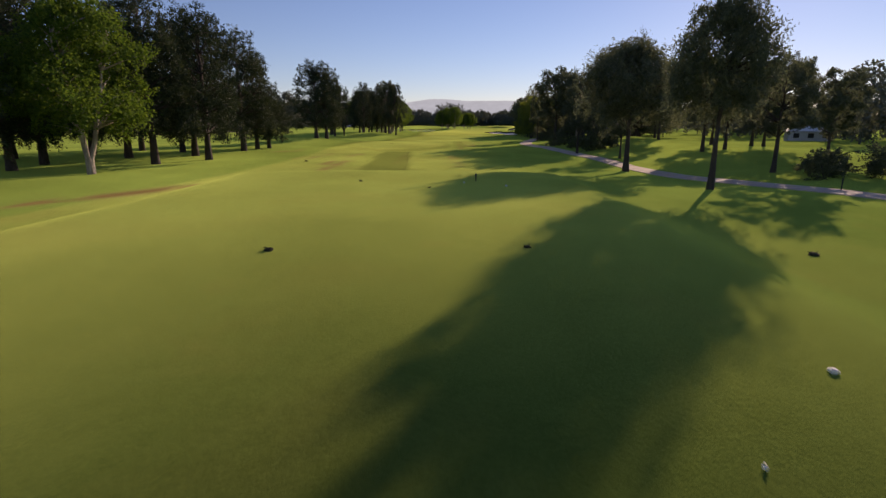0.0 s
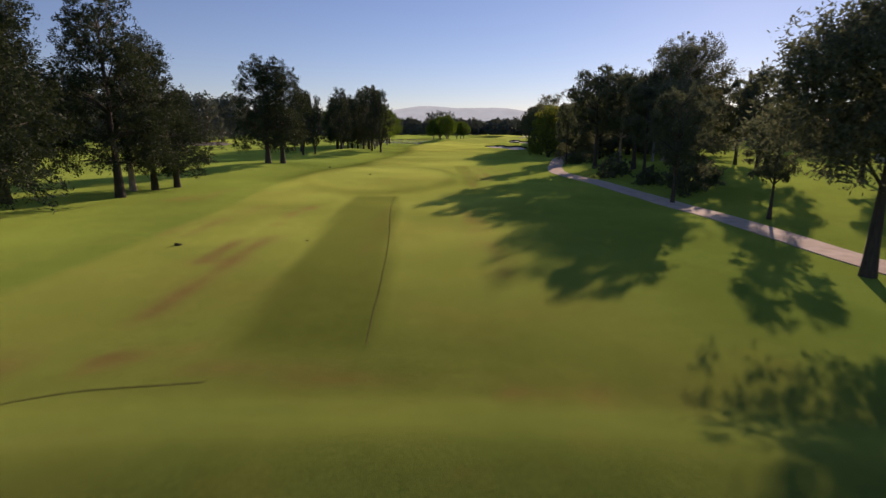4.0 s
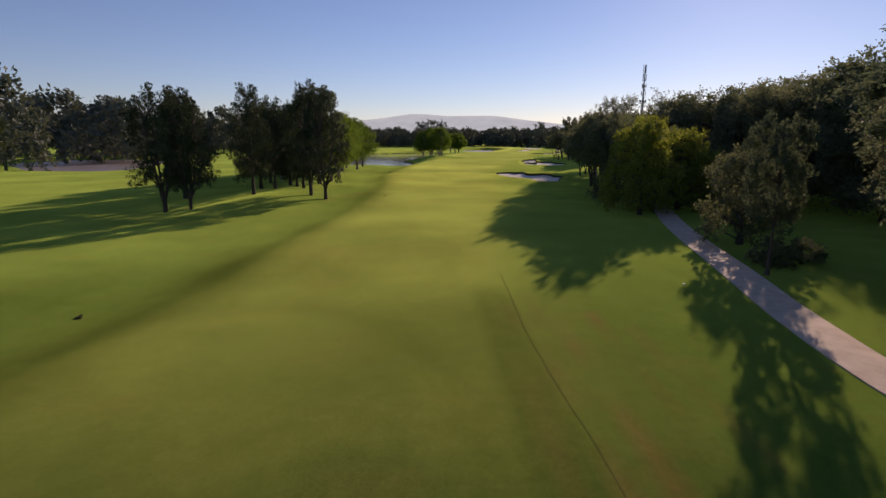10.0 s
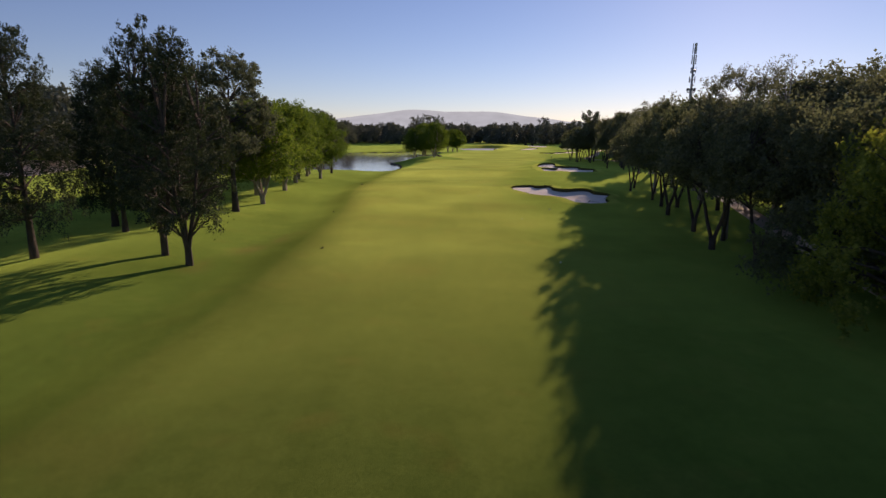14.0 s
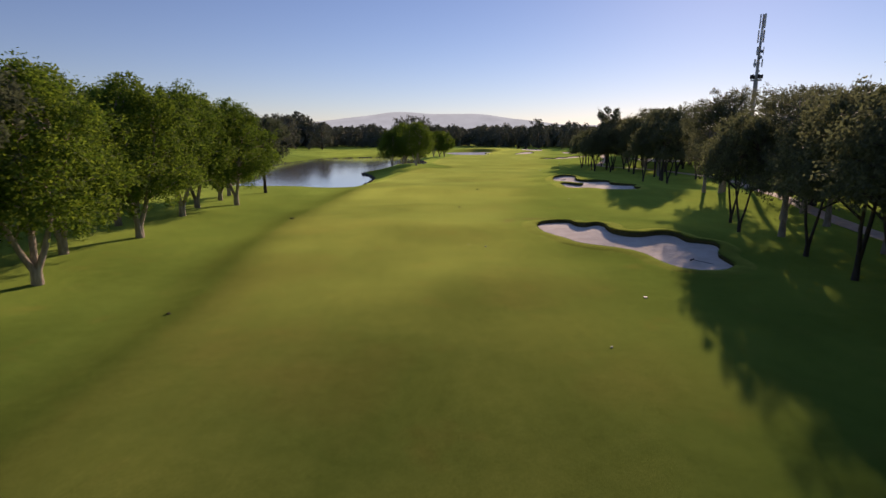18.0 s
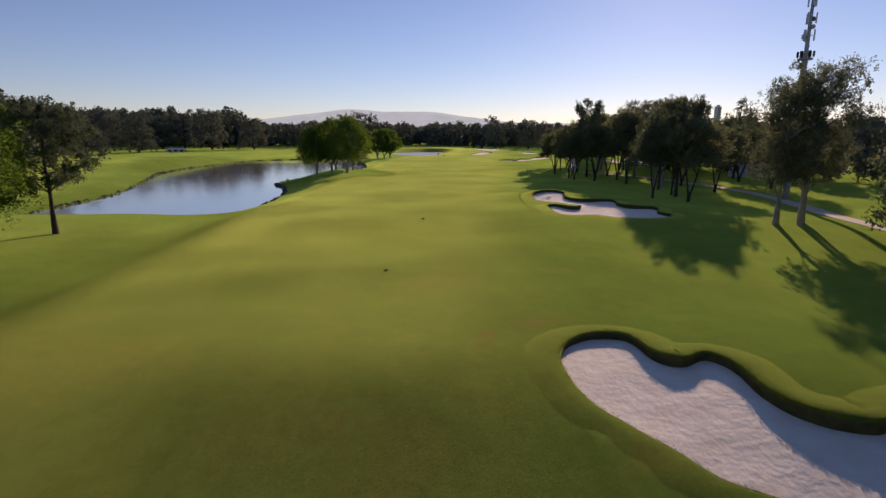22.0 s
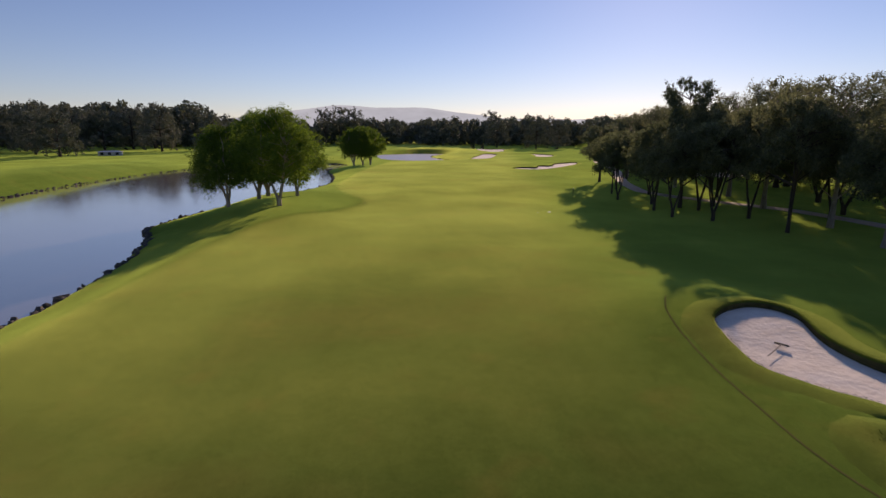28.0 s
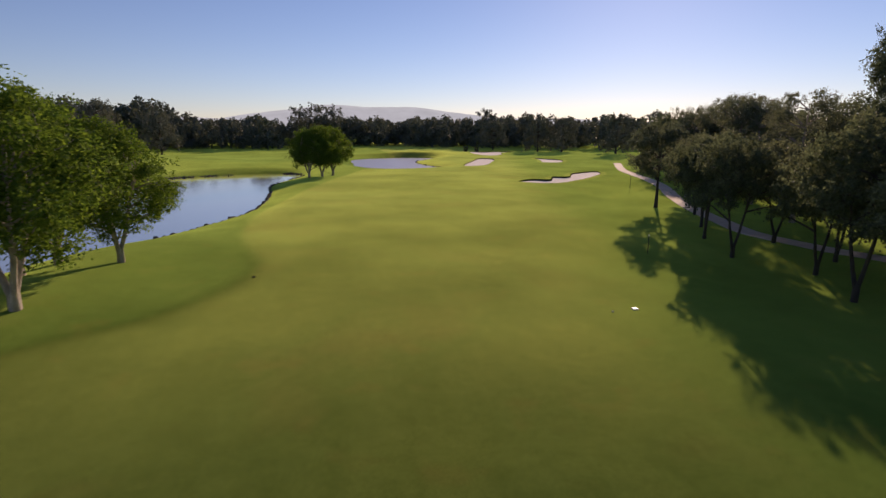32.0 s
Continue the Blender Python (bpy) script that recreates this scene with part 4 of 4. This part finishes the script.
for x, y, h in ((52.1, 255.3, 15.5), (54.6, 254.8, 17.3), (56.5, 257, 16)):
    plant("gum", x, y, h, 0.8, group="gums by the mast")
plant("fig", 62, 244, 12, 1.0)
plant("fig", 68, 250, 11, 1.0)
for x, y, h, w in ((57.5, 278.6, 13.2, 0.8), (63.5, 309, 16, 0.7), (66, 318, 15, 0.7), (64.5, 326, 16, 0.7), (69, 329, 14, 0.8), (68, 345, 11, 0.8), (75, 315, 15, 0.8), (80, 318, 14, 1.0), (77, 339, 15, 0.9), (72, 303, 14, 0.9), (70, 290, 12, 0.9), (88, 330, 15, 1.1), (84, 350, 14, 1.0), (62.0, 334, 10.8, 0.8), (67, 337, 11, 0.8)):
    plant("canopy", x, y, h, w, group="clump right of the second bunker")
for x, y, h in ((71, 311, 18), (74, 325, 18.5), (80, 340, 18), (66, 300, 17), (93, 382, 18), (97, 395, 17), (88, 372, 17)):
    plant("gum", x, y, h, 0.9, group="gums above the clump")
for x, y, h, w in ((60, 341, 11.5, 0.8), (63, 349, 12, 0.8), (67, 355, 12, 0.8), (72.5, 364, 11, 0.75), (63, 296, 14, 0.8), (60, 287, 12, 0.75), (58.5, 327.5, 13, 0.8), (57.2, 321, 12, 0.75), (60.5, 317.5, 13.5, 0.75), (54.6, 283.5, 12.5, 0.7), (90, 310, 13, 1.1), (86, 296, 12, 1.0)):
    plant("canopy", x, y, h, w, group="clump right of the second bunker")
plant("pine", 72, 372.6, 13.5, 1.0)
plant("pine", 82.4, 379.5, 14, 1.0)
plant("pine", 63.7, 329.2, 18.9, 0.66, label="tall shapely pine rising above the clump")
plant("pine", 59.5, 285, 16.5, 0.85)
for x, y, h in ((84.9, 383.6, 16.4), (88.4, 376.4, 18), (79.6, 355, 16.6)):
    plant("gum", x, y, h, 0.9, group="gums above the clump")
plant("fig", 101.6, 351.3, 21.5, 0.9)
plant("conifer", 94.2, 317.3, 18.4)
plant("gum", 31, 183, 16.8, 0.7)
plant("wisp", 42.2, 192.6, 18.6)
plant("fig", 48.4, 198.6, 18.8, 0.8)
for x, y, h in ((100, 400, 15), (106, 415, 15), (112, 432, 16), (110, 385, 16), (120, 405, 17), (118, 445, 15), (104, 370, 17), (98, 350, 16), (110, 340, 16)):
    plant("fig", x, y, h, 1.0, group="trees right of the far bunkers")
# distant belt


def build_woods(name, label, spots, seed):
    """Many far trees as one mesh: a short trunk and a crown of clumps each."""
    nr = np.random.RandomState(seed)
    out = []
    for x, y, h, w in spots:
        z = at(x, y)
        near = y < 470
        n = 30 if near else 16
        u = (np.arange(n) + nr.rand(n)) / n
        a = np.arange(n) * 2.4 + nr.rand(n)
        r = w / 2 * np.sqrt(np.maximum(0, 1 - (0.97 * u) ** 2)) * (0.35 + 0.65 * np.sqrt(nr.rand(n)))
        c = np.stack([x + r * np.cos(a), y + r * np.sin(a), z + h * (0.10 + 0.82 * u)], -1)
        cr = h * 0.13 * (0.7 + 0.6 * nr.rand(n))
        m = 90 if near else 80
        d = nr.normal(size=(n, m, 3))
        d /= np.linalg.norm(d, axis=2)[:, :, None]
        p = (c[:, None] + d * (cr[:, None] * nr.rand(n, m) ** 0.45)[:, :, None]).reshape(-1, 3)
        ax = nr.normal(size=(n * m, 3))
        ax /= np.linalg.norm(ax, axis=1)[:, None]
        si = np.cross(ax, nr.normal(size=(n * m, 3)))
        si /= np.linalg.norm(si, axis=1)[:, None]
        size = h * (0.028 if near else 0.036) * (0.6 + 0.8 * nr.rand(n * m))[:, None]
        out.append(np.stack([p - ax * size, p + si * size * 0.6, p + ax * size, p - si * size * 0.6], 1))
        t = 0.018 * h
        for k in range(4):
            b, e = k * math.pi / 2, (k + 1) * math.pi / 2
            out.append(np.array([[[x + t * math.cos(b), y + t * math.sin(b), z - 0.3], [x + t * math.cos(e), y + t * math.sin(e), z - 0.3], [x + t * 0.6 * math.cos(e), y + t * 0.6 * math.sin(e), z + h * 0.5], [x + t * 0.6 * math.cos(b), y + t * 0.6 * math.sin(b), z + h * 0.5]]]))
    tagged(new(name, quads_of(name, np.concatenate(out), LEAF_FAR_HAZE)), label, "woods", kind="stuff")


rng = random.Random(5)
spots = []
for k in range(340):
    u = k / 339
    x = -360 + 780 * u + rng.uniform(-6, 6)
    h = rng.uniform(14, 22) + (8 if x < -90 else 0)
    spots.append((x, 590 + 70 * math.sin(u * 5) + rng.uniform(-25, 45) + (60 if 0.45 < u < 0.75 else 0), h, h * rng.uniform(0.75, 1.05)))
for k in range(170):
    h = rng.uniform(15, 21)
    spots.append((-380 + 4.9 * k + rng.uniform(-6, 6), 720 + rng.uniform(-25, 25), h, h))
for k in range(50):
    h = rng.uniform(18, 24) + min(7, 0.3 * k)
    spots.append((-115 - rng.uniform(0, 90), 40 + 8.5 * k + rng.uniform(-6, 6), h, h * 0.85))
for k in range(44):
    h = rng.uniform(11, 17)
    spots.append((72 + rng.uniform(0, 60) + 0.8 * k, 30 + 8 * k + rng.uniform(-5, 5), h, h * 0.9))
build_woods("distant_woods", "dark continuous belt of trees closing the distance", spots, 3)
for x, y, h in ((-3, 664, 28), (7.5, 668, 29.5), (18, 670, 29), (130, 690, 28), (165, 700, 26)):
    plant("fargum", x, y, h)
for x, y, h in ((-82, 560, 25), (-58, 566, 21), (-126, 530, 21), (-104, 505, 20), (-95, 432, 16), (-150, 480, 24), (-170, 520, 25), (-120, 450, 20), (128, 575, 18), (140, 570, 19), (110, 600, 18), (155, 540, 20), (150, 500, 20), (165, 470, 20)):
    plant("far", x, y, h, 0.9, group="scattered trees on the far fairways")

for x, y, h in ((-146, 570, 26.0), (-126, 566, 24.5), (-117, 578, 22.5), (-108, 593, 24.5), (-102, 610, 28.5), (-154, 552, 25.0), (-94, 651, 22.5)):
    plant("far", x, y, h, 0.95, group="tall trees across the lake")

# ---- hills ----
def build_hills(name, label, y, profile, seed, rough, material, n=160):
    v, f = [], []
    xs = np.linspace(profile[0][0], profile[-1][0], n)
    hs = np.interp(xs, [p[0] for p in profile], [p[1] for p in profile])
    hs = np.convolve(np.pad(hs, 6, "edge"), np.ones(13) / 13, "valid") + rough * waves(xs, xs * 0 + 31.0 * seed, 220, seed, 4)
    for x, h in zip(xs, hs):
        for dy, s in ((-500, 0.0), (-300, 0.4), (-120, 0.82), (0, 1.0), (260, 0.0)):
            v.append((x, y + dy, h * s - 3))
    for k in range(n - 1):
        for j in range(4):
            f.append((k * 5 + j, k * 5 + j + 1, (k + 1) * 5 + j + 1, (k + 1) * 5 + j))
    tagged(new(name, mesh_of(name, v, f, material, True)), label, "hill", kind="structure")


# hill and ridge glow faintly, standing in for haze before them
HILL_NEAR = hill_haze_material("hazy blue-grey hillside", (0.42, 0.49, 0.50), 1.0)
HILL_FAR = hill_haze_material("pale hazy ridge", (0.49, 0.56, 0.565), 1.0)
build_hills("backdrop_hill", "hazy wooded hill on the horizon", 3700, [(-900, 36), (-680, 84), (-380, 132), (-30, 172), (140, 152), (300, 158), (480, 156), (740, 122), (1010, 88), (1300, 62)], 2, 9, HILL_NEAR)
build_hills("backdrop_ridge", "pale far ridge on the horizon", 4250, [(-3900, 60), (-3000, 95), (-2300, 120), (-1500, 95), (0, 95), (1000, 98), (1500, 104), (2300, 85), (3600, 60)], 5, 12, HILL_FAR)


# ---- shore rocks ----
def build_rocks(shape, start, stop, count, seed, label):
    """A row of rocks along part of a shore, each a part of the edging."""
    rng = random.Random(seed)
    stock = []
    for k in range(5):
        bm = bmesh.new()
        bmesh.ops.create_icosphere(bm, subdivisions=1, radius=1.0)
        for v in bm.verts:
            v.co *= rng.uniform(0.72, 1.12)
        me = bpy.data.meshes.new("stone")
        bm.to_mesh(me)
        bm.free()
        me.materials.append(ROCK)
        stock.append(me)
    thing = tagged(new("rock_edging"), label, "rocks")
    i0 = int(start * len(shape))
    p0 = shape[i0 % len(shape)]
    thing.location = (p0[0], p0[1], LAKE_Z)
    c = shape.mean(0)
    for k in range(count):
        u = (start + (stop - start) * k / count) * len(shape)
        a, b = shape[int(u) % len(shape)], shape[(int(u) + 1) % len(shape)]
        p = a + (b - a) * (u % 1)
        t = (b - a) / np.linalg.norm(b - a)
        off = rng.uniform(-0.25, 0.45)
        ob = under("stone", rng.choice(stock), thing)
        s = rng.uniform(0.20, 0.44)
        ob.location = (p[0] + t[1] * off - p0[0], p[1] - t[0] * off - p0[1], rng.uniform(-0.10, 0.22))
        ob.scale = (s * rng.uniform(0.8, 1.5), s * rng.uniform(0.8, 1.3), s * rng.uniform(0.6, 0.95))
        ob.rotation_euler = (rng.uniform(-0.4, 0.4), rng.uniform(-0.4, 0.4), rng.uniform(0, 6.28))


build_rocks(LAKE, 0.115, 0.62, 290, 3, "dark rocks edging the fairway shore of the lake")
build_rocks(LAKE, 0.66, 1.02, 240, 4, "dark rocks edging the far shore of the lake")
build_rocks(LAKE_FAR, 0.2, 0.75, 90, 6, "dark rocks edging the far lake")


# ---- mast, pole, signs ----
def build_mast(x, y):
    t = tagged(new("phone_mast"), "tall grey steel phone mast with pale panel antennas", "mast")
    t.location = (x, y, at(x, y))
    bm = bmesh.new()
    rod(bm, (0, 0, -0.5), (0, 0, 21), 0.46, 0.40, 14)
    rod(bm, (0, 0, 21), (0, 0, 33.5), 0.30, 0.16, 12)
    part("pole", bm, STEEL, t)
    bm = bmesh.new()
    rod(bm, (0, 0, 20.8), (0, 0, 21.0), 1.0, 1.0, 16)
    for k in range(8):
        a = k * math.pi / 4
        rod(bm, (0.95 * math.cos(a), 0.95 * math.sin(a), 21), (0.95 * math.cos(a), 0.95 * math.sin(a), 22.0), 0.04)
    part("platform", bm, STEEL, t)
    for k in range(6):
        a = k * math.pi / 3 + 0.3
        bm = bmesh.new()
        box(bm, (0.30, 0.34, 0.8), (1.0 * math.cos(a), 1.0 * math.sin(a), 21.6), Euler((0, 0, a)).to_matrix().to_4x4(), 0.04)
        part("radio_unit", bm, BLACK, t)
    for z, r, n, tall in ((24.2, 0.75, 3, 1.6), (26.6, 0.7, 3, 1.5), (29.4, 0.55, 3, 2.4), (32.2, 0.5, 3, 2.7)):
        for k in range(n):
            a = k * 2 * math.pi / n + z
            bm = bmesh.new()
            box(bm, (0.16, 0.34, tall), (r * math.cos(a), r * math.sin(a), z), Euler((0, 0, a)).to_matrix().to_4x4(), 0.03)
            rod(bm, (0, 0, z), (r * math.cos(a), r * math.sin(a), z), 0.04)
            part("antenna", bm, PANEL, t, "pale panel antenna")
    for k in range(4):
        bm = bmesh.new()
        z = 22.8 + 1.25 * k
        a = 0.8 + 1.9 * k
        rod(bm, (0.35 * math.cos(a), 0.35 * math.sin(a), z), (0.8 * math.cos(a), 0.8 * math.sin(a), z), 0.32, 0.32, 12)
        part("dish", bm, STEEL, t)


def build_light_pole(x, y, H):
    t = tagged(new("floodlight_pole"), "slender grey floodlight pole rising above the trees", "light pole")
    t.location = (x, y, at(x, y))
    bm = bmesh.new()
    rod(bm, (0, 0, -0.4), (0, 0, H), 0.24, 0.11, 10)
    part("pole", bm, STEEL, t)
    bm = bmesh.new()
    rod(bm, (-0.3, 0, H - 0.9), (0.9, 0, H + 0.1), 0.06)
    part("arm", bm, STEEL, t)
    for k, (dx, dz) in enumerate(((0.25, -0.35), (0.75, 0.1), (0.95, 0.35))):
        bm = bmesh.new()
        box(bm, (0.6, 0.35, 0.28), (dx, 0, H + dz), Euler((0, -0.5, 0)).to_matrix().to_4x4(), 0.05)
        part("lamp_head", bm, BLACK, t)


build_mast(75, 280)
build_light_pole(41.3, 135.8, 20.8)


def build_floodlight(x, y, H):
    t = tagged(new("stadium_floodlight"), "distant floodlight mast with a round head of lamps", "light pole")
    t.location = (x, y, at(x, y))
    bm = bmesh.new()
    rod(bm, (0, 0, -0.5), (0, 0, H), 0.45, 0.25, 10)
    part("pole", bm, STEEL, t)
    bm = bmesh.new()
    rod(bm, (0, 0, H - 0.1), (0, 0, H + 0.3), 2.2, 2.2, 20)
    rod(bm, (0, 0, H - 1.6), (0, 0, H - 0.1), 0.3, 2.0, 12)
    part("headframe", bm, STEEL, t)
    for k in range(10):
        a = k * math.pi / 5
        bm = bmesh.new()
        box(bm, (0.5, 0.7, 0.6), (2.3 * math.cos(a), 2.3 * math.sin(a), H + 0.6), Euler((0, 0, a)).to_matrix().to_4x4(), 0.06)
        part("lamp_head", bm, PANEL, t)


build_floodlight(172, 394, 19.6)


def build_tower(x, y, w, H):
    t = tagged(new("tower_block"), "pale slab tower far beyond the trees", "building")
    t.location = (x, y, at(x, y))
    bm = bmesh.new()
    box(bm, (w, w * 0.8, H + 1), (0, 0, H / 2 - 0.5), None, 0.1)
    part("wall", bm, PANEL, t)
    bm = bmesh.new()
    box(bm, (w * 0.5, w * 0.4, 2.4), (0, 0, H + 1.2), None, 0.1)
    part("roof", bm, STEEL, t)
    for k in range(int(H / 3.2) - 1):
        bm = bmesh.new()
        box(bm, (w * 0.8, 0.2, 1.4), (0, -w * 0.4 - 0.05, 3 + 3.2 * k), None, 0.02)
        part("window", bm, BLACK, t)


build_tower(614, 1051, 8.5, 58)


def build_plate(x, y, s=0.42):
    t = tagged(new("yardage_plate"), "small white marker plate set in the turf", "marker", "marker plates")
    t.location = (x, y, at(x, y))
    bm = bmesh.new()
    box(bm, (s, s, 0.06), (0, 0, 0.03), None, 0.012)
    part("plate", bm, WHITE, t)
    bm = bmesh.new()
    rod(bm, (0, 0, 0.06), (0, 0, 0.075), s * 0.28, s * 0.26, 16)
    part("cap", bm, PANEL, t)


for x, y, s in ((5.9, 7.3, 0.12), (3.5, 5.0, 0.05), (1.3, 32.7, 0.10), (3.7, 30.8, 0.14), (18.6, 202.8, 0.2), (43.4, 329.2, 0.36), (41.6, 328.8, 0.1), (15.7, 126.1, 0.13), (12.4, 173.4, 0.1), (9.3, 218.9, 0.08), (10.8, 218.2, 0.12), (28.9, 252.6, 0.09), (13.5, 195.2, 0.1)):
    build_plate(x, y, s)


def build_clod(x, y, s, seed):
    rng = random.Random(seed)
    t = tagged(new("turf_clod"), "dark clod of torn turf lying on the grass", "turf clod", "turf clods")
    t.location = (x, y, at(x, y))
    bm = bmesh.new()
    bmesh.ops.create_icosphere(bm, subdivisions=2, radius=1.0)
    for v in bm.verts:
        v.co *= 1 + 0.35 * noise.noise(v.co * 1.7 + Vector((seed, 0, 0)))
        v.co.z = max(v.co.z, -0.3) * 0.55
        v.co *= s
    part("soil", bm, TURF, t)
    for k in range(3):
        bm = bmesh.new()
        a = rng.uniform(0, 6.28)
        rod(bm, (0, 0, 0.1 * s), (s * 1.1 * math.cos(a), s * 1.1 * math.sin(a), s * rng.uniform(0.5, 1.0)), s * 0.22, s * 0.05, 5)
        part("grass_tuft", bm, TURF, t)


for k, (x, y, s) in enumerate(((-5.1, 15.0, 0.15), (2.5, 15.2, 0.12), (-0.8, 29.9, 0.10), (-5.2, 33.3, 0.13), (12.5, 17.2, 0.18), (-15.8, 61.4, 0.2), (-10.1, 104.3, 0.16), (-9, 62.9, 0.08), (-18.7, 120.9, 0.2), (-7, 178.4, 0.14), (-9.6, 233.8, 0.24), (16.3, 266.7, 0.18), (11, 244.6, 0.14), (-9.7, 201.5, 0.14), (17.8, 340.3, 0.15))):
    build_clod(x, y, s, k)


def build_stake(x, y, H, cap, label):
    t = tagged(new("marker_stake"), label, "stake")
    t.location = (x, y, at(x, y))
    bm = bmesh.new()
    rod(bm, (0, 0, -0.2), (0, 0, H), 0.045, 0.04, 8)
    part("stake", bm, BLACK, t)
    bm = bmesh.new()
    rod(bm, (0, 0, H), (0, 0, H + 0.18), 0.06, 0.05, 10)
    part("cap", bm, cap, t, "white cap" if cap is WHITE else "")


build_stake(53.4, 344.2, 1.7, WHITE, "dark marker stake with a white cap beside the fairway")
build_stake(82.1, 398, 2.4, WOOD, "thin yellowish marker post near the cart path")
build_stake(2.1, 33.9, 0.3, BLACK, "short black tee post standing in shade")
build_stake(26.5, 35, 0.7, BLACK, "short dark post beside the cart path")


def build_rake(x, y, z, turn, label):
    t = tagged(new("bunker_rake"), label, "rake", "bunker rakes")
    t.location, t.rotation_euler = (x, y, z), (0, 0, turn)
    bm = bmesh.new()
    rod(bm, (0, 0, 0.10), (-1.75, 0, 0.03), 0.022, 0.018, 8)
    part("handle", bm, WOOD, t, "pale handle")
    bm = bmesh.new()
    box(bm, (0.09, 0.62, 0.07), (0.02, 0, 0.10), None, 0.012)
    head = part("head", bm, BLACK, t, "black rake head")
    for k in range(13):
        bm = bmesh.new()
        rod(bm, (0.02, -0.28 + 0.0467 * k, 0.10), (0.03, -0.28 + 0.0467 * k, 0.0), 0.009, 0.006, 5)
        part("tine", bm, BLACK, head)


def sand_top(k, x, y):
    xs, ys, gz = SANDS[k]
    return float(gz[np.abs(ys - y).argmin(), np.abs(xs - x).argmin()])


build_rake(36.0, 279.2, sand_top(1, 36.0, 279.2) + 0.04, 0.55, "black-headed rake lying on the white sand")
build_rake(27.3, 213.2, sand_top(0, 27.3, 213.2) + 0.04, 2.2, "wooden-handled rake at the edge of the white sand")


# ---- buildings seen between the trees ----
def build_house(x, y, turn, size, roof, wall, label):
    t = tagged(new("low_building"), label, "building")
    t.location, t.rotation_euler = (x, y, at(x, y)), (0, 0, turn)
    w, d, h = size
    bm = bmesh.new()
    box(bm, (w, d, h + 0.4), (0, 0, h / 2 - 0.2), None, 0.03)
    part("wall", bm, wall, t)
    v = [(-w / 2 - 0.5, -d / 2 - 0.5, h), (w / 2 + 0.5, -d / 2 - 0.5, h), (w / 2 + 0.5, d / 2 + 0.5, h), (-w / 2 - 0.5, d / 2 + 0.5, h), (-w / 2 + 1.5, 0, h + d * 0.22), (w / 2 - 1.5, 0, h + d * 0.22)]
    under("roof", mesh_of("roof", v, [(0, 1, 5, 4), (1, 2, 5), (2, 3, 4, 5), (3, 0, 4), (3, 2, 1, 0)], roof), t)
    for k in range(int(w / 3)):
        bm = bmesh.new()
        box(bm, (1.2, 0.1, 1.1), (-w / 2 + 1.6 + 3 * k, -d / 2 - 0.03, h * 0.55), None, 0.02)
        part("window", bm, BLACK, t)


build_house(106, 322, -0.7, (15, 8, 3.4), RED, WHITE, "low clubhouse building with a dull red roof")
build_house(90, 133, -0.4, (9, 6, 2.3), WHITE, PANEL, "small pavilion with a white roof beyond the pines")
build_house(-90, 518, 0.1, (9, 3, 1.5), PANEL, PANEL, "long low white shelter beside the neighbouring fairway")


def build_screen(x, y):
    t = tagged(new("tee_shelter"), "small dark timber shelter beside the far green", "shelter", "shelters by the far green")
    t.location = (x, y, at(x, y))
    bm = bmesh.new()
    for dx in (-0.9, 0.9):
        for dy in (-0.7, 0.7):
            rod(bm, (dx, dy, -0.2), (dx, dy, 2.6), 0.07)
    part("posts_frame", bm, WOOD, t)
    for k in range(6):
        bm = bmesh.new()
        box(bm, (2.0, 0.05, 0.36), (0, -0.72, 0.3 + 0.4 * k), None, 0.01)
        part("slat", bm, TURF, t)
    bm = bmesh.new()
    box(bm, (2.4, 2.0, 0.12), (0, 0, 2.66), None, 0.02)
    part("roof", bm, BLACK, t)


build_screen(91.7, 566)
build_screen(86.5, 568)


def build_yard():
    p = ring([(101, 376), (107, 373), (115, 379), (116, 392), (112, 404), (105, 408), (101, 396)], 50)
    z = ground(p[:, 0], p[:, 1]) + 0.06
    me = mesh_of("gravel_yard", np.column_stack([p, z]), mathutils_fill(p), SAND)
    tagged(new("gravel_yard", me), "sunlit pale gravel yard behind the trees", "yard", kind="structure")


build_yard()


# ---- cut lines in the turf ----
def build_cut(points, wide, label, n=120, material=GROOVE):
    p = line(points, n)
    d = np.gradient(p, axis=0)
    d /= np.linalg.norm(d, axis=1)[:, None]
    side = np.stack([d[:, 1], -d[:, 0]], -1)
    rows = []
    for off in (-wide / 2, 0, wide / 2):
        q = p + side * (off + (0.03 * waves(p[:, 0], p[:, 1], 0.7, 3, 2))[:, None])
        rows.append(np.column_stack([q, ground(q[:, 0], q[:, 1]) + (0.010 if off == 0 else 0.006)]))
    v = np.stack(rows, 1)
    faces = [(i * 3 + j, i * 3 + j + 1, i * 3 + j + 4, i * 3 + j + 3) for i in range(n - 1) for j in range(2)]
    tagged(new("turf_edge_trim", mesh_of("turf_edge_trim", v.reshape(-1, 3), faces, material)), label, "turf edge", kind="structure")


build_cut([(-20, 37), (-15.4, 41), (-11.5, 44.2), (-7.5, 45.1)], 0.07, "dark turf edge round the tee")
build_cut([(34.6, 286.6), (33.4, 284.6), (32.5, 282.0), (31.6, 278.2), (31.0, 274.8), (30.6, 271.5), (30.9, 268.6), (31.9, 266.0)], 0.09, "dark cut edge round the bunker's surround")
build_cut([(-3.7, 47.5), (-4.2, 62), (-5.0, 74), (-5.4, 84.5)], 0.045, "faint dark edge of the mown walkway", 60)
build_cut([(4.4, 129), (4.3, 125.5), (4.1, 119), (4.2, 113), (4.4, 106.3), (3.9, 99), (3.2, 93)], 0.028, "thin dark mower line curving along the rough", 70)
